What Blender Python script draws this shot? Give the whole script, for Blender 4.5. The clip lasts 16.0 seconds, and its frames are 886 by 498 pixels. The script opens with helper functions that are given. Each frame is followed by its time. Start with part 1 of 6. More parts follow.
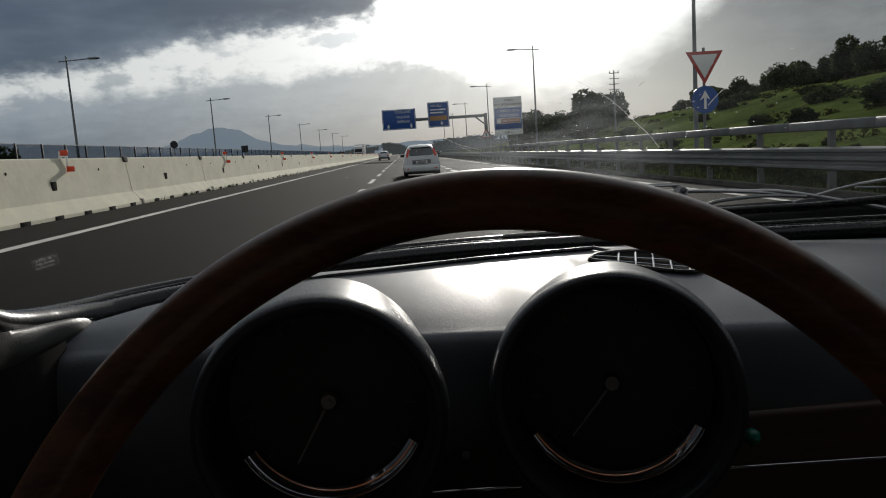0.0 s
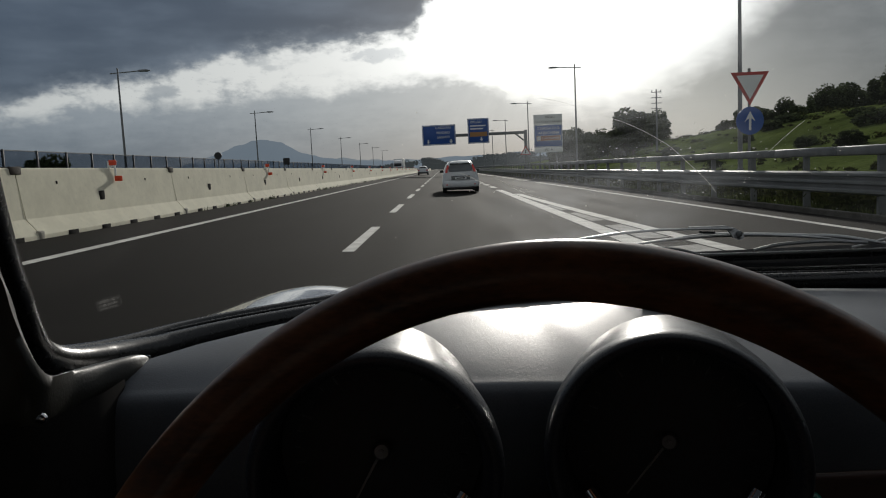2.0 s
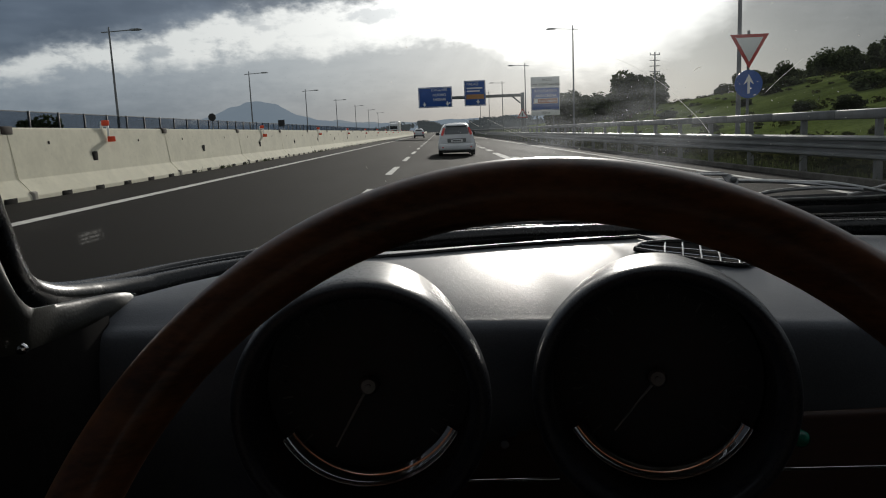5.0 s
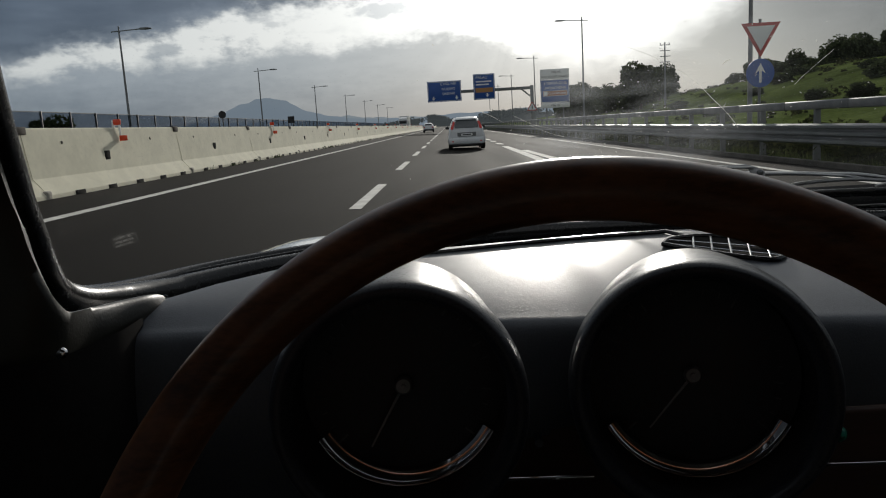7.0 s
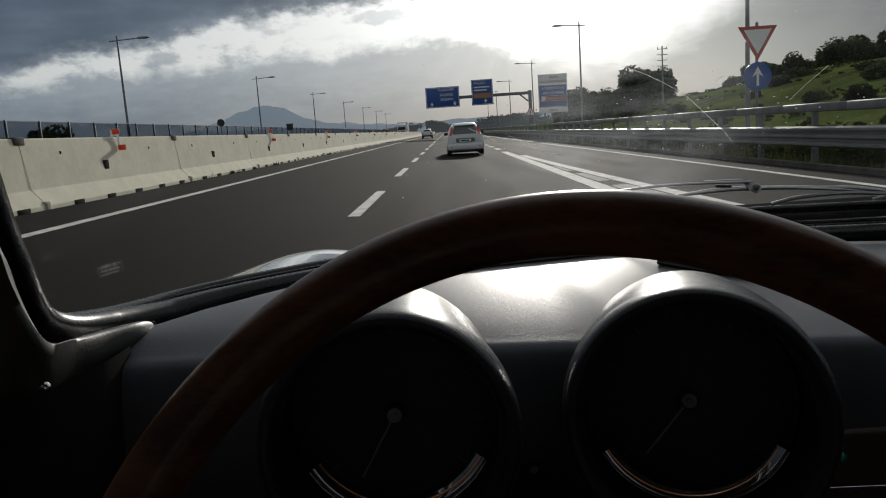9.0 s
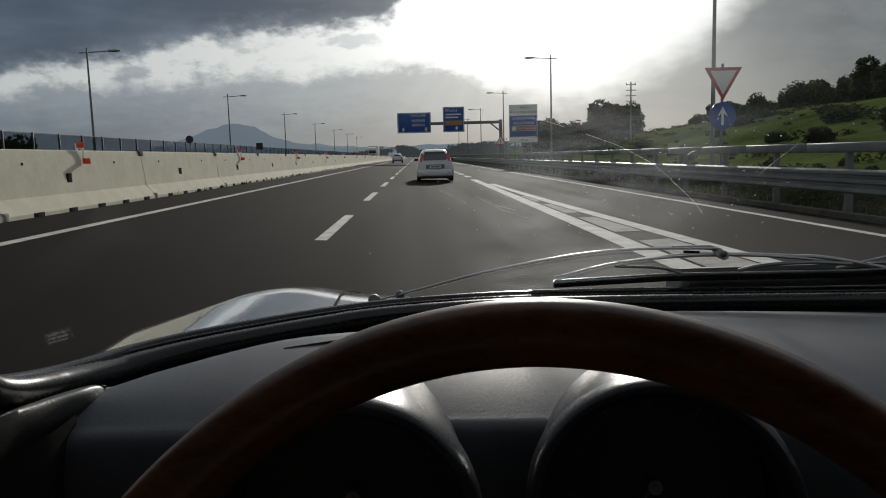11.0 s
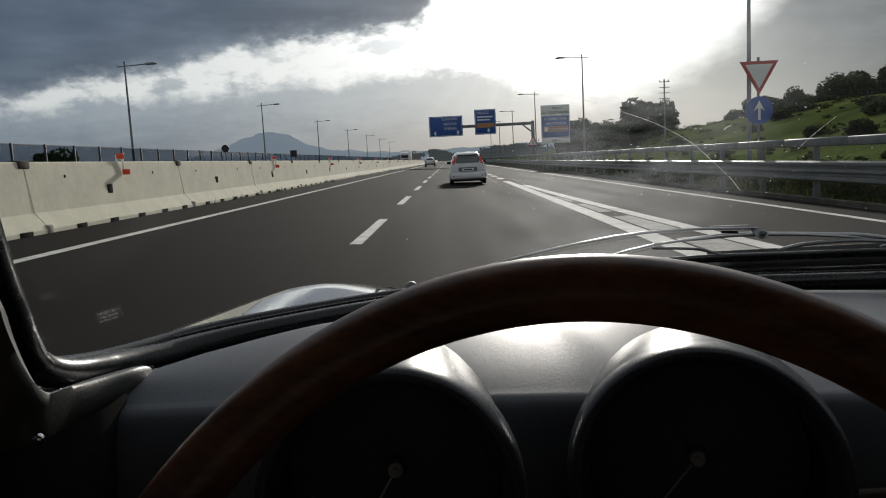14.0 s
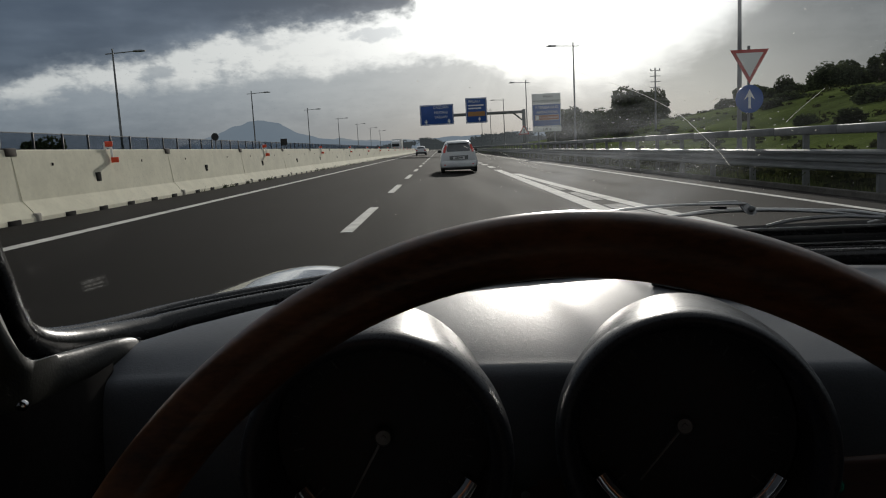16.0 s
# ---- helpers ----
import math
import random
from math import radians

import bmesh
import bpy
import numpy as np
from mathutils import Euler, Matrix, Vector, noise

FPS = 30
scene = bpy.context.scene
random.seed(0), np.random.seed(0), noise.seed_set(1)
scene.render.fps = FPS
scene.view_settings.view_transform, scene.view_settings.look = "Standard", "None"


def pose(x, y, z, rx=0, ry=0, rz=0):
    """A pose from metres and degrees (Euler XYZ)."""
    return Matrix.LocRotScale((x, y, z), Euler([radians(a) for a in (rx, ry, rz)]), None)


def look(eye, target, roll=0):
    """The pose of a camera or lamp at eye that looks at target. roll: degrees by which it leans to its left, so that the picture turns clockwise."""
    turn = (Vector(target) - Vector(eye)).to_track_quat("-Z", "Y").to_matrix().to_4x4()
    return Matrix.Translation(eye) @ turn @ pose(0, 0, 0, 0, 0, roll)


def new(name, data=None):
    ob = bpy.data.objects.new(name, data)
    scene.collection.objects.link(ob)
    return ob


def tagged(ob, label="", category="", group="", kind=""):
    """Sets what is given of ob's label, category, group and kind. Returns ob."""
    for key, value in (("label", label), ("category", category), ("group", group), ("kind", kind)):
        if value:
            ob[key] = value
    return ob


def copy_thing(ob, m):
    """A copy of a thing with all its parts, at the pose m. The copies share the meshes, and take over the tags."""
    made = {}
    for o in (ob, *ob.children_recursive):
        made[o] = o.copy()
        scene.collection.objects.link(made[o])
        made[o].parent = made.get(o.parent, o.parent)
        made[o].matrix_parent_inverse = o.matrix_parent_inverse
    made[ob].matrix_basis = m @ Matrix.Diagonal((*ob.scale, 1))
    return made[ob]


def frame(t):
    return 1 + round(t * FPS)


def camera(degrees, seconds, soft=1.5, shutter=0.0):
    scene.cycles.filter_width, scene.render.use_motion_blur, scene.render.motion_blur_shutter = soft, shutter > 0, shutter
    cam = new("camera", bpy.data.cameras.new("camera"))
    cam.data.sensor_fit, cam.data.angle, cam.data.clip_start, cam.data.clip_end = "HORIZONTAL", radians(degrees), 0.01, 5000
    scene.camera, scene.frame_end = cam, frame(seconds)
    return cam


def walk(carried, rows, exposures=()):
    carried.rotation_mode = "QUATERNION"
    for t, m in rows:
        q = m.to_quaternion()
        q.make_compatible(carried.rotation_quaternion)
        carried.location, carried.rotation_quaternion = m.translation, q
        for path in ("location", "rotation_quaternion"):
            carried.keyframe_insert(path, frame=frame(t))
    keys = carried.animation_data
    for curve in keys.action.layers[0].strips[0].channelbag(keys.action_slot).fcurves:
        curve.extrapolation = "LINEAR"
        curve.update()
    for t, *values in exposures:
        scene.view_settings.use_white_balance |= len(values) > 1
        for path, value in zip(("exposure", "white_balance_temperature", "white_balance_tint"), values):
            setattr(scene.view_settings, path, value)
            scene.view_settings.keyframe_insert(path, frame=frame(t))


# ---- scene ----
cam = camera(61.3, 16.0, soft=1.1)
PATH = [
    (0, (0.0070, -0.0110, 1.0964), (0.0939, 1.9700, 0.8360), -3.82),
    (0.5, (-0.0016, -0.0178, 1.0992), (0.0517, 1.9710, 0.8951), -2.56),
    (1, (-0.0076, -0.0214, 1.0887), (-0.0237, 1.9620, 0.8319), -1.68),
    (1.5, (-0.0064, -0.0111, 1.1043), (0.0089, 1.9736, 0.8572), -1.79),
    (2, (-0.0049, -0.0061, 1.1198), (-0.0135, 1.9823, 0.9056), -2.70),
    (2.5, (-0.0078, -0.0041, 1.1106), (-0.0075, 1.9808, 0.8654), -2.37),
    (3, (-0.0123, 0.0056, 1.1053), (0.0061, 1.9858, 0.8250), -1.23),
    (3.5, (-0.0078, -0.0099, 1.0986), (-0.0537, 1.9683, 0.8077), -2.41),
    (4, (0.0009, -0.0056, 1.0906), (-0.0401, 1.9681, 0.7700), -2.73),
    (4.5, (0.0041, 0.0026, 1.1012), (0.0292, 1.9759, 0.7766), -2.30),
    (5, (-0.0009, -0.0001, 1.0997), (-0.0025, 1.9756, 0.7886), -2.43),
    (7.5, (-0.0152, 0.0018, 1.1067), (-0.0472, 1.9747, 0.7800), -3.30),
    (8, (-0.0126, 0.0014, 1.1104), (0.0138, 1.9830, 0.8409), -1.50),
    (8.5, (-0.0112, 0.0045, 1.1071), (0.0003, 1.9857, 0.8336), -2.83),
    (9, (-0.0084, 0.0110, 1.1143), (-0.0385, 1.9866, 0.8041), -3.84),
    (11.3, (-0.0069, 0.0353, 1.1448), (0.0619, 2.0191, 0.9000), -1.54),
    (11.5, (0.0037, 0.0484, 1.1351), (0.0899, 2.0226, 0.8265), -2.36),
    (12, (0.0170, 0.0347, 1.1311), (0.0439, 2.0108, 0.8237), -4.21),
    (12.5, (0.0085, 0.0327, 1.1103), (0.0345, 2.0079, 0.7977), -3.41),
    (13, (0.0099, 0.0333, 1.1203), (0.0376, 2.0116, 0.8275), -3.38),
    (13.5, (0.0042, 0.0180, 1.1213), (-0.0132, 2.0011, 0.8627), -3.14),
    (14, (-0.0099, 0.0198, 1.1272), (-0.0392, 2.0056, 0.8914), -3.01),
    (14.5, (0.0005, 0.0241, 1.1194), (-0.0308, 2.0050, 0.8453), -3.46),
    (15, (-0.0056, 0.0204, 1.1178), (-0.0128, 2.0061, 0.8792), -2.75),
    (15.5, (0.0074, 0.0203, 1.1254), (0.0048, 2.0070, 0.8949), -3.52),
    (16, (-0.0086, 0.0201, 1.1140), (-0.0156, 2.0022, 0.8476), -2.97),
]
walk(cam, [(t, look(eye, target, roll)) for t, eye, target, roll in PATH], [(0, 0.0), (1, -0.08), (2.5, -0.22), (3.2, -0.2), (4, -0.05), (5, 0.0), (8, 0.0), (9, -0.05), (11.5, -0.22), (12, 0.0), (12.5, 0.1), (15, 0.08), (16, -0.15)])


# ---- light ----
SUN_AZ, SUN_EL = 9.0, 16.0
scene.view_settings.exposure = 0.0
sun = new("sun", bpy.data.lights.new("sun", "SUN"))
sun.data.energy, sun.data.angle, sun.data.color = 2.8, radians(2.5), (1.0, 0.95, 0.87)
sd = Vector((math.sin(radians(SUN_AZ)) * math.cos(radians(SUN_EL)), math.cos(radians(SUN_AZ)) * math.cos(radians(SUN_EL)), math.sin(radians(SUN_EL))))
sun.matrix_world = look(sd * 50, (0, 0, 0))


class Nodes:
    """A short way to write a node tree."""

    def __init__(self, tree, clear=True):
        self.tree = tree
        if clear:
            tree.nodes.clear()

    def add(self, kind, **sets):
        n = self.tree.nodes.new(kind)
        for k, v in sets.items():
            if k == "op":
                n.operation = v
            elif k == "noise_dimensions":
                n.noise_dimensions = v
            elif k == "data_type":
                n.data_type = v
            elif k == "blend":
                n.blend_type = v
            elif k == "sky_type":
                n.sky_type = v
            elif k == "interp":
                n.interpolation_type = v
        return n

    def link(self, a, b):
        self.tree.links.new(a, b)

    def put(self, socket, value):
        if isinstance(value, bpy.types.NodeSocket):
            self.link(value, socket)
        elif value is not None:
            socket.default_value = value

    def math(self, op, a, b=None, c=None):
        n = self.add("ShaderNodeMath", op=op)
        for s, v in zip(n.inputs, (a, b, c)):
            self.put(s, v)
        return n.outputs[0]

    def step(self, x, lo, hi, a=0.0, b=1.0):
        n = self.add("ShaderNodeMapRange", interp="SMOOTHSTEP")
        for s, v in zip(n.inputs, (x, lo, hi, a, b)):
            self.put(s, v)
        return n.outputs[0]

    def mix(self, f, a, b):
        n = self.add("ShaderNodeMix", data_type="RGBA")
        self.put(n.inputs[0], f)
        self.put(n.inputs[6], a)
        self.put(n.inputs[7], b)
        return n.outputs[2]

    def noise(self, vector, scale, detail=5.0, rough=0.55):
        n = self.add("ShaderNodeTexNoise")
        if vector is not None:
            self.link(vector, n.inputs["Vector"])
        n.inputs["Scale"].default_value, n.inputs["Detail"].default_value, n.inputs["Roughness"].default_value = scale, detail, rough
        return n.outputs["Fac"]


def make_sky():
    """Broken storm clouds, open towards the low sun."""
    world = bpy.data.worlds.new("world")
    scene.world = world
    world.use_nodes = True
    k = Nodes(world.node_tree)
    co = k.add("ShaderNodeTexCoord").outputs["Generated"]
    sep = k.add("ShaderNodeSeparateXYZ")
    k.link(co, sep.inputs[0])
    x, y, z = sep.outputs
    deg = 57.29578
    u = k.math("MULTIPLY", k.math("ARCTAN2", x, y), deg)
    v = k.math("MULTIPLY", k.math("ARCSINE", z), deg)

    def plane(sx, sy):
        comb = k.add("ShaderNodeCombineXYZ")
        k.put(comb.inputs[0], k.math("MULTIPLY", u, sx))
        k.put(comb.inputs[1], k.math("MULTIPLY", v, sy))
        return comb.outputs[0]

    def line(stops, size=16.0):
        """A height in degrees that follows the azimuth from -40 to 40 degrees."""
        n = k.add("ShaderNodeValToRGB")
        e = n.color_ramp.elements
        for at, value in stops:
            p = e.new((at + 40) / 80)
            p.color = (value / size, value / size, value / size, 1)
        e.remove(e[len(e) - 1])
        e.remove(e[0])
        k.put(n.inputs[0], k.math("DIVIDE", k.math("ADD", u, 40), 80))
        return k.math("MULTIPLY", n.outputs[0], size)

    def fbm(vec, scale, detail, rough):
        return k.math("SUBTRACT", k.noise(vec, scale, detail, rough), 0.5)

    def gauss(d, sigma):
        return k.math("POWER", 2.71828, k.math("MULTIPLY", k.math("MULTIPLY", d, d), -1 / (2 * sigma ** 2)))

    wide_uv, flat_uv = plane(1, 1.7), plane(0.6, 2.6)
    big, mid, lumps = fbm(wide_uv, 0.15, 4, 0.5), fbm(wide_uv, 0.42, 8, 0.6), fbm(wide_uv, 0.95, 7, 0.62)
    layers = fbm(flat_uv, 0.30, 7, 0.55)
    broad = fbm(wide_uv, 0.05, 4, 0.5)
    # glow of the hidden sun
    dot = k.add("ShaderNodeVectorMath", op="DOT_PRODUCT")
    k.link(co, dot.inputs[0])
    dot.inputs[1].default_value = sd
    ang = k.math("MULTIPLY", k.math("ARCCOSINE", k.math("MINIMUM", dot.outputs["Value"], 1.0)), deg)
    glow, wide = gauss(ang, 8.5), gauss(ang, 24.0)
    # bright veil in the gap, with thin grey lumps away from the sun
    bright = k.mix(wide, (0.50, 0.53, 0.55, 1), (1.02, 1.03, 1.02, 1))
    thin = k.math("MULTIPLY", k.step(k.math("ADD", mid, k.math("MULTIPLY", layers, 0.7)), -0.02, 0.16), k.step(u, -19, -3, 0.75, 0.0))
    bright = k.mix(thin, bright, (0.33, 0.37, 0.42, 1))
    # grey bank: its ragged top falls towards the sun and climbs again on the other side
    top = line([(-40, 4.4), (-29, 4.8), (-25.7, 5.3), (-18.6, 5.7), (-14.7, 5.9), (-11.5, 6.5), (-8.3, 6.1), (-6.6, 6.6), (-2.4, 6.9), (-0.3, 7.1), (1.8, 6.9), (3.9, 6.1), (6, 5.6), (10.2, 4.7), (14.2, 5.2), (18.2, 6.8), (20.4, 7.9), (22.2, 9.5), (26, 13), (32, 16)])
    ragged = k.math("ADD", k.math("MULTIPLY", mid, 2.6), k.math("MULTIPLY", lumps, 1.1))
    below = k.math("ADD", k.math("SUBTRACT", top, v), ragged)
    soft = k.step(u, 3, 14, 1.0, 2.6)
    bank = k.step(below, k.math("MULTIPLY", soft, -0.5), soft)
    tone = k.step(k.math("ADD", k.math("ADD", v, k.math("MULTIPLY", layers, 5.0)), k.math("MULTIPLY", lumps, 2.2)), 0.2, 6.4)
    left_c = k.mix(tone, (0.135, 0.178, 0.235, 1), (0.300, 0.345, 0.400, 1))
    mid_c = k.mix(tone, (0.215, 0.26, 0.315, 1), (0.41, 0.45, 0.495, 1))
    bank_c = k.mix(k.step(u, -26, -4), left_c, mid_c)
    near = gauss(k.math("SUBTRACT", u, 8.0), 7.5)
    # rays that fan down from the gap
    fan = k.add("ShaderNodeCombineXYZ")
    k.put(fan.inputs[0], k.math("MULTIPLY", k.math("ARCTAN2", k.math("SUBTRACT", u, 6.5), k.math("SUBTRACT", 12.0, v)), 5.0))
    rays = k.math("MULTIPLY", fbm(fan.outputs[0], 1.3, 2, 0.5), 0.45)
    lift = k.math("MULTIPLY", near, k.math("ADD", k.step(v, 0, 6.5, 0.34, 0.66), k.math("MULTIPLY", rays, k.step(v, 0.5, 3.0, 0.3, 1.0))))
    bank_c = k.mix(lift, bank_c, (0.80, 0.83, 0.85, 1))
    right_c = k.mix(k.step(k.math("ADD", u, k.math("MULTIPLY", k.math("SUBTRACT", v, 5), 0.8)), 13, 32), (0.47, 0.50, 0.51, 1), (0.165, 0.185, 0.205, 1))
    right_c = k.mix(k.step(k.math("ADD", layers, mid), -0.25, 0.25, 0.0, 0.28), right_c, (0.34, 0.36, 0.38, 1))
    bank_c = k.mix(k.step(u, 11, 20), bank_c, right_c)
    col = k.mix(bank, bright, bank_c)
    # dark shelf high up on one side, with a crisp torn edge
    edge = line([(-40, 4.6), (-29, 5.4), (-26, 6.2), (-22.2, 6.7), (-20.3, 7.3), (-18.4, 7.8), (-15, 8.7), (-10.6, 9.2), (-6.5, 9.6), (-2.7, 9.7), (-1.5, 10.2), (0.0, 12.2), (2.2, 16.0)])
    torn = k.math("ADD", k.math("MULTIPLY", mid, 2.8), k.math("ADD", k.math("MULTIPLY", lumps, 0.9), k.math("MULTIPLY", big, 1.2)))
    deep = k.math("ADD", k.math("SUBTRACT", v, edge), torn)
    shelf = k.math("MULTIPLY", k.step(deep, -0.5, 0.6), k.step(v, 4.4, 6.2, 0.45, 1.0))
    slow = fbm(flat_uv, 0.16, 5, 0.45)
    body = k.step(k.math("ADD", k.math("MULTIPLY", slow, 3.0), k.math("MULTIPLY", big, 1.5)), -0.5, 1.0)
    dark = k.mix(body, (0.068, 0.095, 0.142, 1), (0.150, 0.192, 0.258, 1))
    dark = k.mix(k.step(deep, 0.0, 1.5, 0.5, 0.0), dark, (0.28, 0.325, 0.385, 1))
    col = k.mix(shelf, col, dark)
    # a small loose cloud below it
    bu, bv = k.math("DIVIDE", k.math("ADD", u, 4.6), 2.3), k.math("DIVIDE", k.math("SUBTRACT", v, 8.55), 0.55)
    far = k.math("ADD", k.math("MULTIPLY", bu, bu), k.math("MULTIPLY", bv, bv))
    blob = k.step(k.math("ADD", far, k.math("MULTIPLY", k.math("ADD", mid, lumps), 3.0)), 0.3, 1.3, 0.75, 0.0)
    col = k.mix(blob, col, (0.38, 0.42, 0.47, 1))
    # the rest of the vault
    over = k.mix(k.step(k.math("ADD", k.math("MULTIPLY", broad, 3.0), mid), -0.4, 0.6), (0.14, 0.155, 0.18, 1), (0.42, 0.45, 0.49, 1))
    open_sky = k.math("MULTIPLY", gauss(k.math("SUBTRACT", u, 13.0), 21.0), k.step(v, 34, 58, 1.0, 0.0))
    open_sky = k.math("MULTIPLY", open_sky, k.step(k.math("ADD", k.math("MULTIPLY", big, 1.0), broad), -0.22, 0.18, 0.45, 1.0))
    over = k.mix(k.step(k.math("ABSOLUTE", u), 75, 165, 0.0, 0.45), over, (0.60, 0.61, 0.62, 1))
    over = k.mix(open_sky, over, (1.45, 1.45, 1.43, 1))
    col = k.mix(k.math("MAXIMUM", k.step(v, 13, 26), k.step(k.math("ABSOLUTE", u), 45, 80)), col, over)
    core = k.math("MULTIPLY", glow, k.math("SUBTRACT", 1.0, k.math("MULTIPLY", k.math("MAXIMUM", bank, shelf), 0.93)))
    col = k.mix(k.math("MULTIPLY", core, 0.85), col, (2.32, 2.36, 2.38, 1))
    # haze along the horizon
    haze = k.step(v, -0.5, 3.0, 0.7, 0.0)
    haze_c = k.mix(wide, (0.17, 0.215, 0.27, 1), (0.315, 0.375, 0.425, 1))
    col = k.mix(haze, col, haze_c)
    clouds = k.add("ShaderNodeBackground")
    k.link(col, clouds.inputs[0])
    clouds.inputs[1].default_value = 1.0
    air = k.add("ShaderNodeTexSky", sky_type="NISHITA")
    air.sun_disc, air.sun_elevation, air.sun_rotation = False, radians(SUN_EL), radians(SUN_AZ)
    sky = k.add("ShaderNodeBackground")
    k.link(air.outputs[0], sky.inputs[0])
    sky.inputs[1].default_value = 0.05
    mixer = k.add("ShaderNodeMixShader")
    mixer.inputs[0].default_value = 0.08
    k.link(clouds.outputs[0], mixer.inputs[1])
    k.link(sky.outputs[0], mixer.inputs[2])
    out = k.add("ShaderNodeOutputWorld")
    k.link(mixer.outputs[0], out.inputs[0])


make_sky()


# ---- materials ----
def material(name, color, rough=0.6, metal=0.0, vary=0.25, scale=8.0, fine=120.0, bump=0.15, other=None, spec=0.5, coat=0.0, per=0.0, stretch=None, bump_dist=0.004, rough_vary=0.15):
    """A surface with a coarse and a fine variation of colour, gloss and relief, in metres."""
    m = bpy.data.materials.new(name)
    m.use_nodes = True
    k = Nodes(m.node_tree)
    bsdf = k.add("ShaderNodeBsdfPrincipled")
    co = k.add("ShaderNodeTexCoord").outputs["Object"]
    if stretch:
        mp = k.add("ShaderNodeMapping")
        k.link(co, mp.inputs[0])
        mp.inputs["Scale"].default_value = stretch
        co = mp.outputs[0]
    a, b = k.noise(co, scale, 5), k.noise(co, fine, 3)
    dark = tuple(c * (1 - vary) for c in color) + (1,)
    light = tuple(min(1, c * (1 + vary)) for c in (other or color)) + (1,)
    f = k.math("ADD", k.math("MULTIPLY", a, 0.65), k.math("MULTIPLY", b, 0.35))
    f = k.step(f, 0.3, 0.7)
    if per:
        info = k.add("ShaderNodeObjectInfo").outputs["Random"]
        f = k.math("ADD", k.math("MULTIPLY", f, 1 - per), k.math("MULTIPLY", info, per))
    k.link(k.mix(f, dark, light), bsdf.inputs["Base Color"])
    k.put(bsdf.inputs["Roughness"], k.math("ADD", k.math("MULTIPLY", b, rough_vary), rough - rough_vary / 2))
    bsdf.inputs["Metallic"].default_value, bsdf.inputs["Specular IOR Level"].default_value = metal, spec
    bsdf.inputs["Coat Weight"].default_value = coat
    if bump:
        bp = k.add("ShaderNodeBump")
        bp.inputs["Strength"].default_value, bp.inputs["Distance"].default_value = bump, bump_dist
        k.link(b, bp.inputs["Height"])
        k.link(bp.outputs[0], bsdf.inputs["Normal"])
    out = k.add("ShaderNodeOutputMaterial")
    k.link(bsdf.outputs[0], out.inputs[0])
    return m


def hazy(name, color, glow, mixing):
    """Distant land, with the bright haze before it painted in as glow."""
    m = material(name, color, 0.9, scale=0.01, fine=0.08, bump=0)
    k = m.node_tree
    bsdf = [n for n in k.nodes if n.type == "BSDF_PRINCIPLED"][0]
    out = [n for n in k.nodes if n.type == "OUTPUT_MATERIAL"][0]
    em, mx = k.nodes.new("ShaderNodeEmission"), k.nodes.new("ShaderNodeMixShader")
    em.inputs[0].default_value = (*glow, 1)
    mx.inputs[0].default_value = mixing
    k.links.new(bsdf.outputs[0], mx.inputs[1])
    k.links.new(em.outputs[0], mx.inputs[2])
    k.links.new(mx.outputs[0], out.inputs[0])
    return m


def glass_material(name, tint=(1, 1, 1), gloss=1.0):
    m = bpy.data.materials.new(name)
    m.use_nodes = True
    k = Nodes(m.node_tree)
    tr, gl, mx = k.add("ShaderNodeBsdfTransparent"), k.add("ShaderNodeBsdfGlossy"), k.add("ShaderNodeMixShader")
    tr.inputs[0].default_value = (*tint, 1)
    gl.inputs["Roughness"].default_value = 0.02
    fr = k.add("ShaderNodeFresnel")
    fr.inputs[0].default_value = 1.25
    k.link(k.math("MULTIPLY", fr.outputs[0], gloss), mx.inputs[0])
    k.link(tr.outputs[0], mx.inputs[1])
    k.link(gl.outputs[0], mx.inputs[2])
    out = k.add("ShaderNodeOutputMaterial")
    k.link(mx.outputs[0], out.inputs[0])
    return m


def asphalt_material():
    m = bpy.data.materials.new("asphalt")
    m.use_nodes = True
    k = Nodes(m.node_tree)
    bsdf = k.add("ShaderNodeBsdfPrincipled")
    co = k.add("ShaderNodeTexCoord").outputs["Object"]
    mp = k.add("ShaderNodeMapping")
    k.link(co, mp.inputs[0])
    mp.inputs["Scale"].default_value = (1, 0.06, 1)
    tracks = k.noise(mp.outputs[0], 1.1, 4)
    grain = k.noise(co, 55, 4, 0.7)
    patch = k.noise(co, 0.25, 4)
    f = k.math("ADD", k.math("MULTIPLY", tracks, 0.30), k.math("ADD", k.math("MULTIPLY", grain, 0.45), k.math("MULTIPLY", patch, 0.25)))
    k.link(k.mix(k.step(f, 0.34, 0.66), (0.0080, 0.0072, 0.0063, 1), (0.0150, 0.0136, 0.0121, 1)), bsdf.inputs["Base Color"])
    k.put(bsdf.inputs["Roughness"], k.step(tracks, 0.3, 0.7, 0.80, 0.86))
    bsdf.inputs["Specular IOR Level"].default_value = 0.024
    vor = k.add("ShaderNodeTexVoronoi")
    k.link(co, vor.inputs["Vector"])
    vor.inputs["Scale"].default_value = 70
    bp = k.add("ShaderNodeBump")
    bp.inputs["Strength"].default_value, bp.inputs["Distance"].default_value = 0.5, 0.003
    k.link(vor.outputs["Distance"], bp.inputs["Height"])
    k.link(bp.outputs[0], bsdf.inputs["Normal"])
    out = k.add("ShaderNodeOutputMaterial")
    k.link(bsdf.outputs[0], out.inputs[0])
    return m


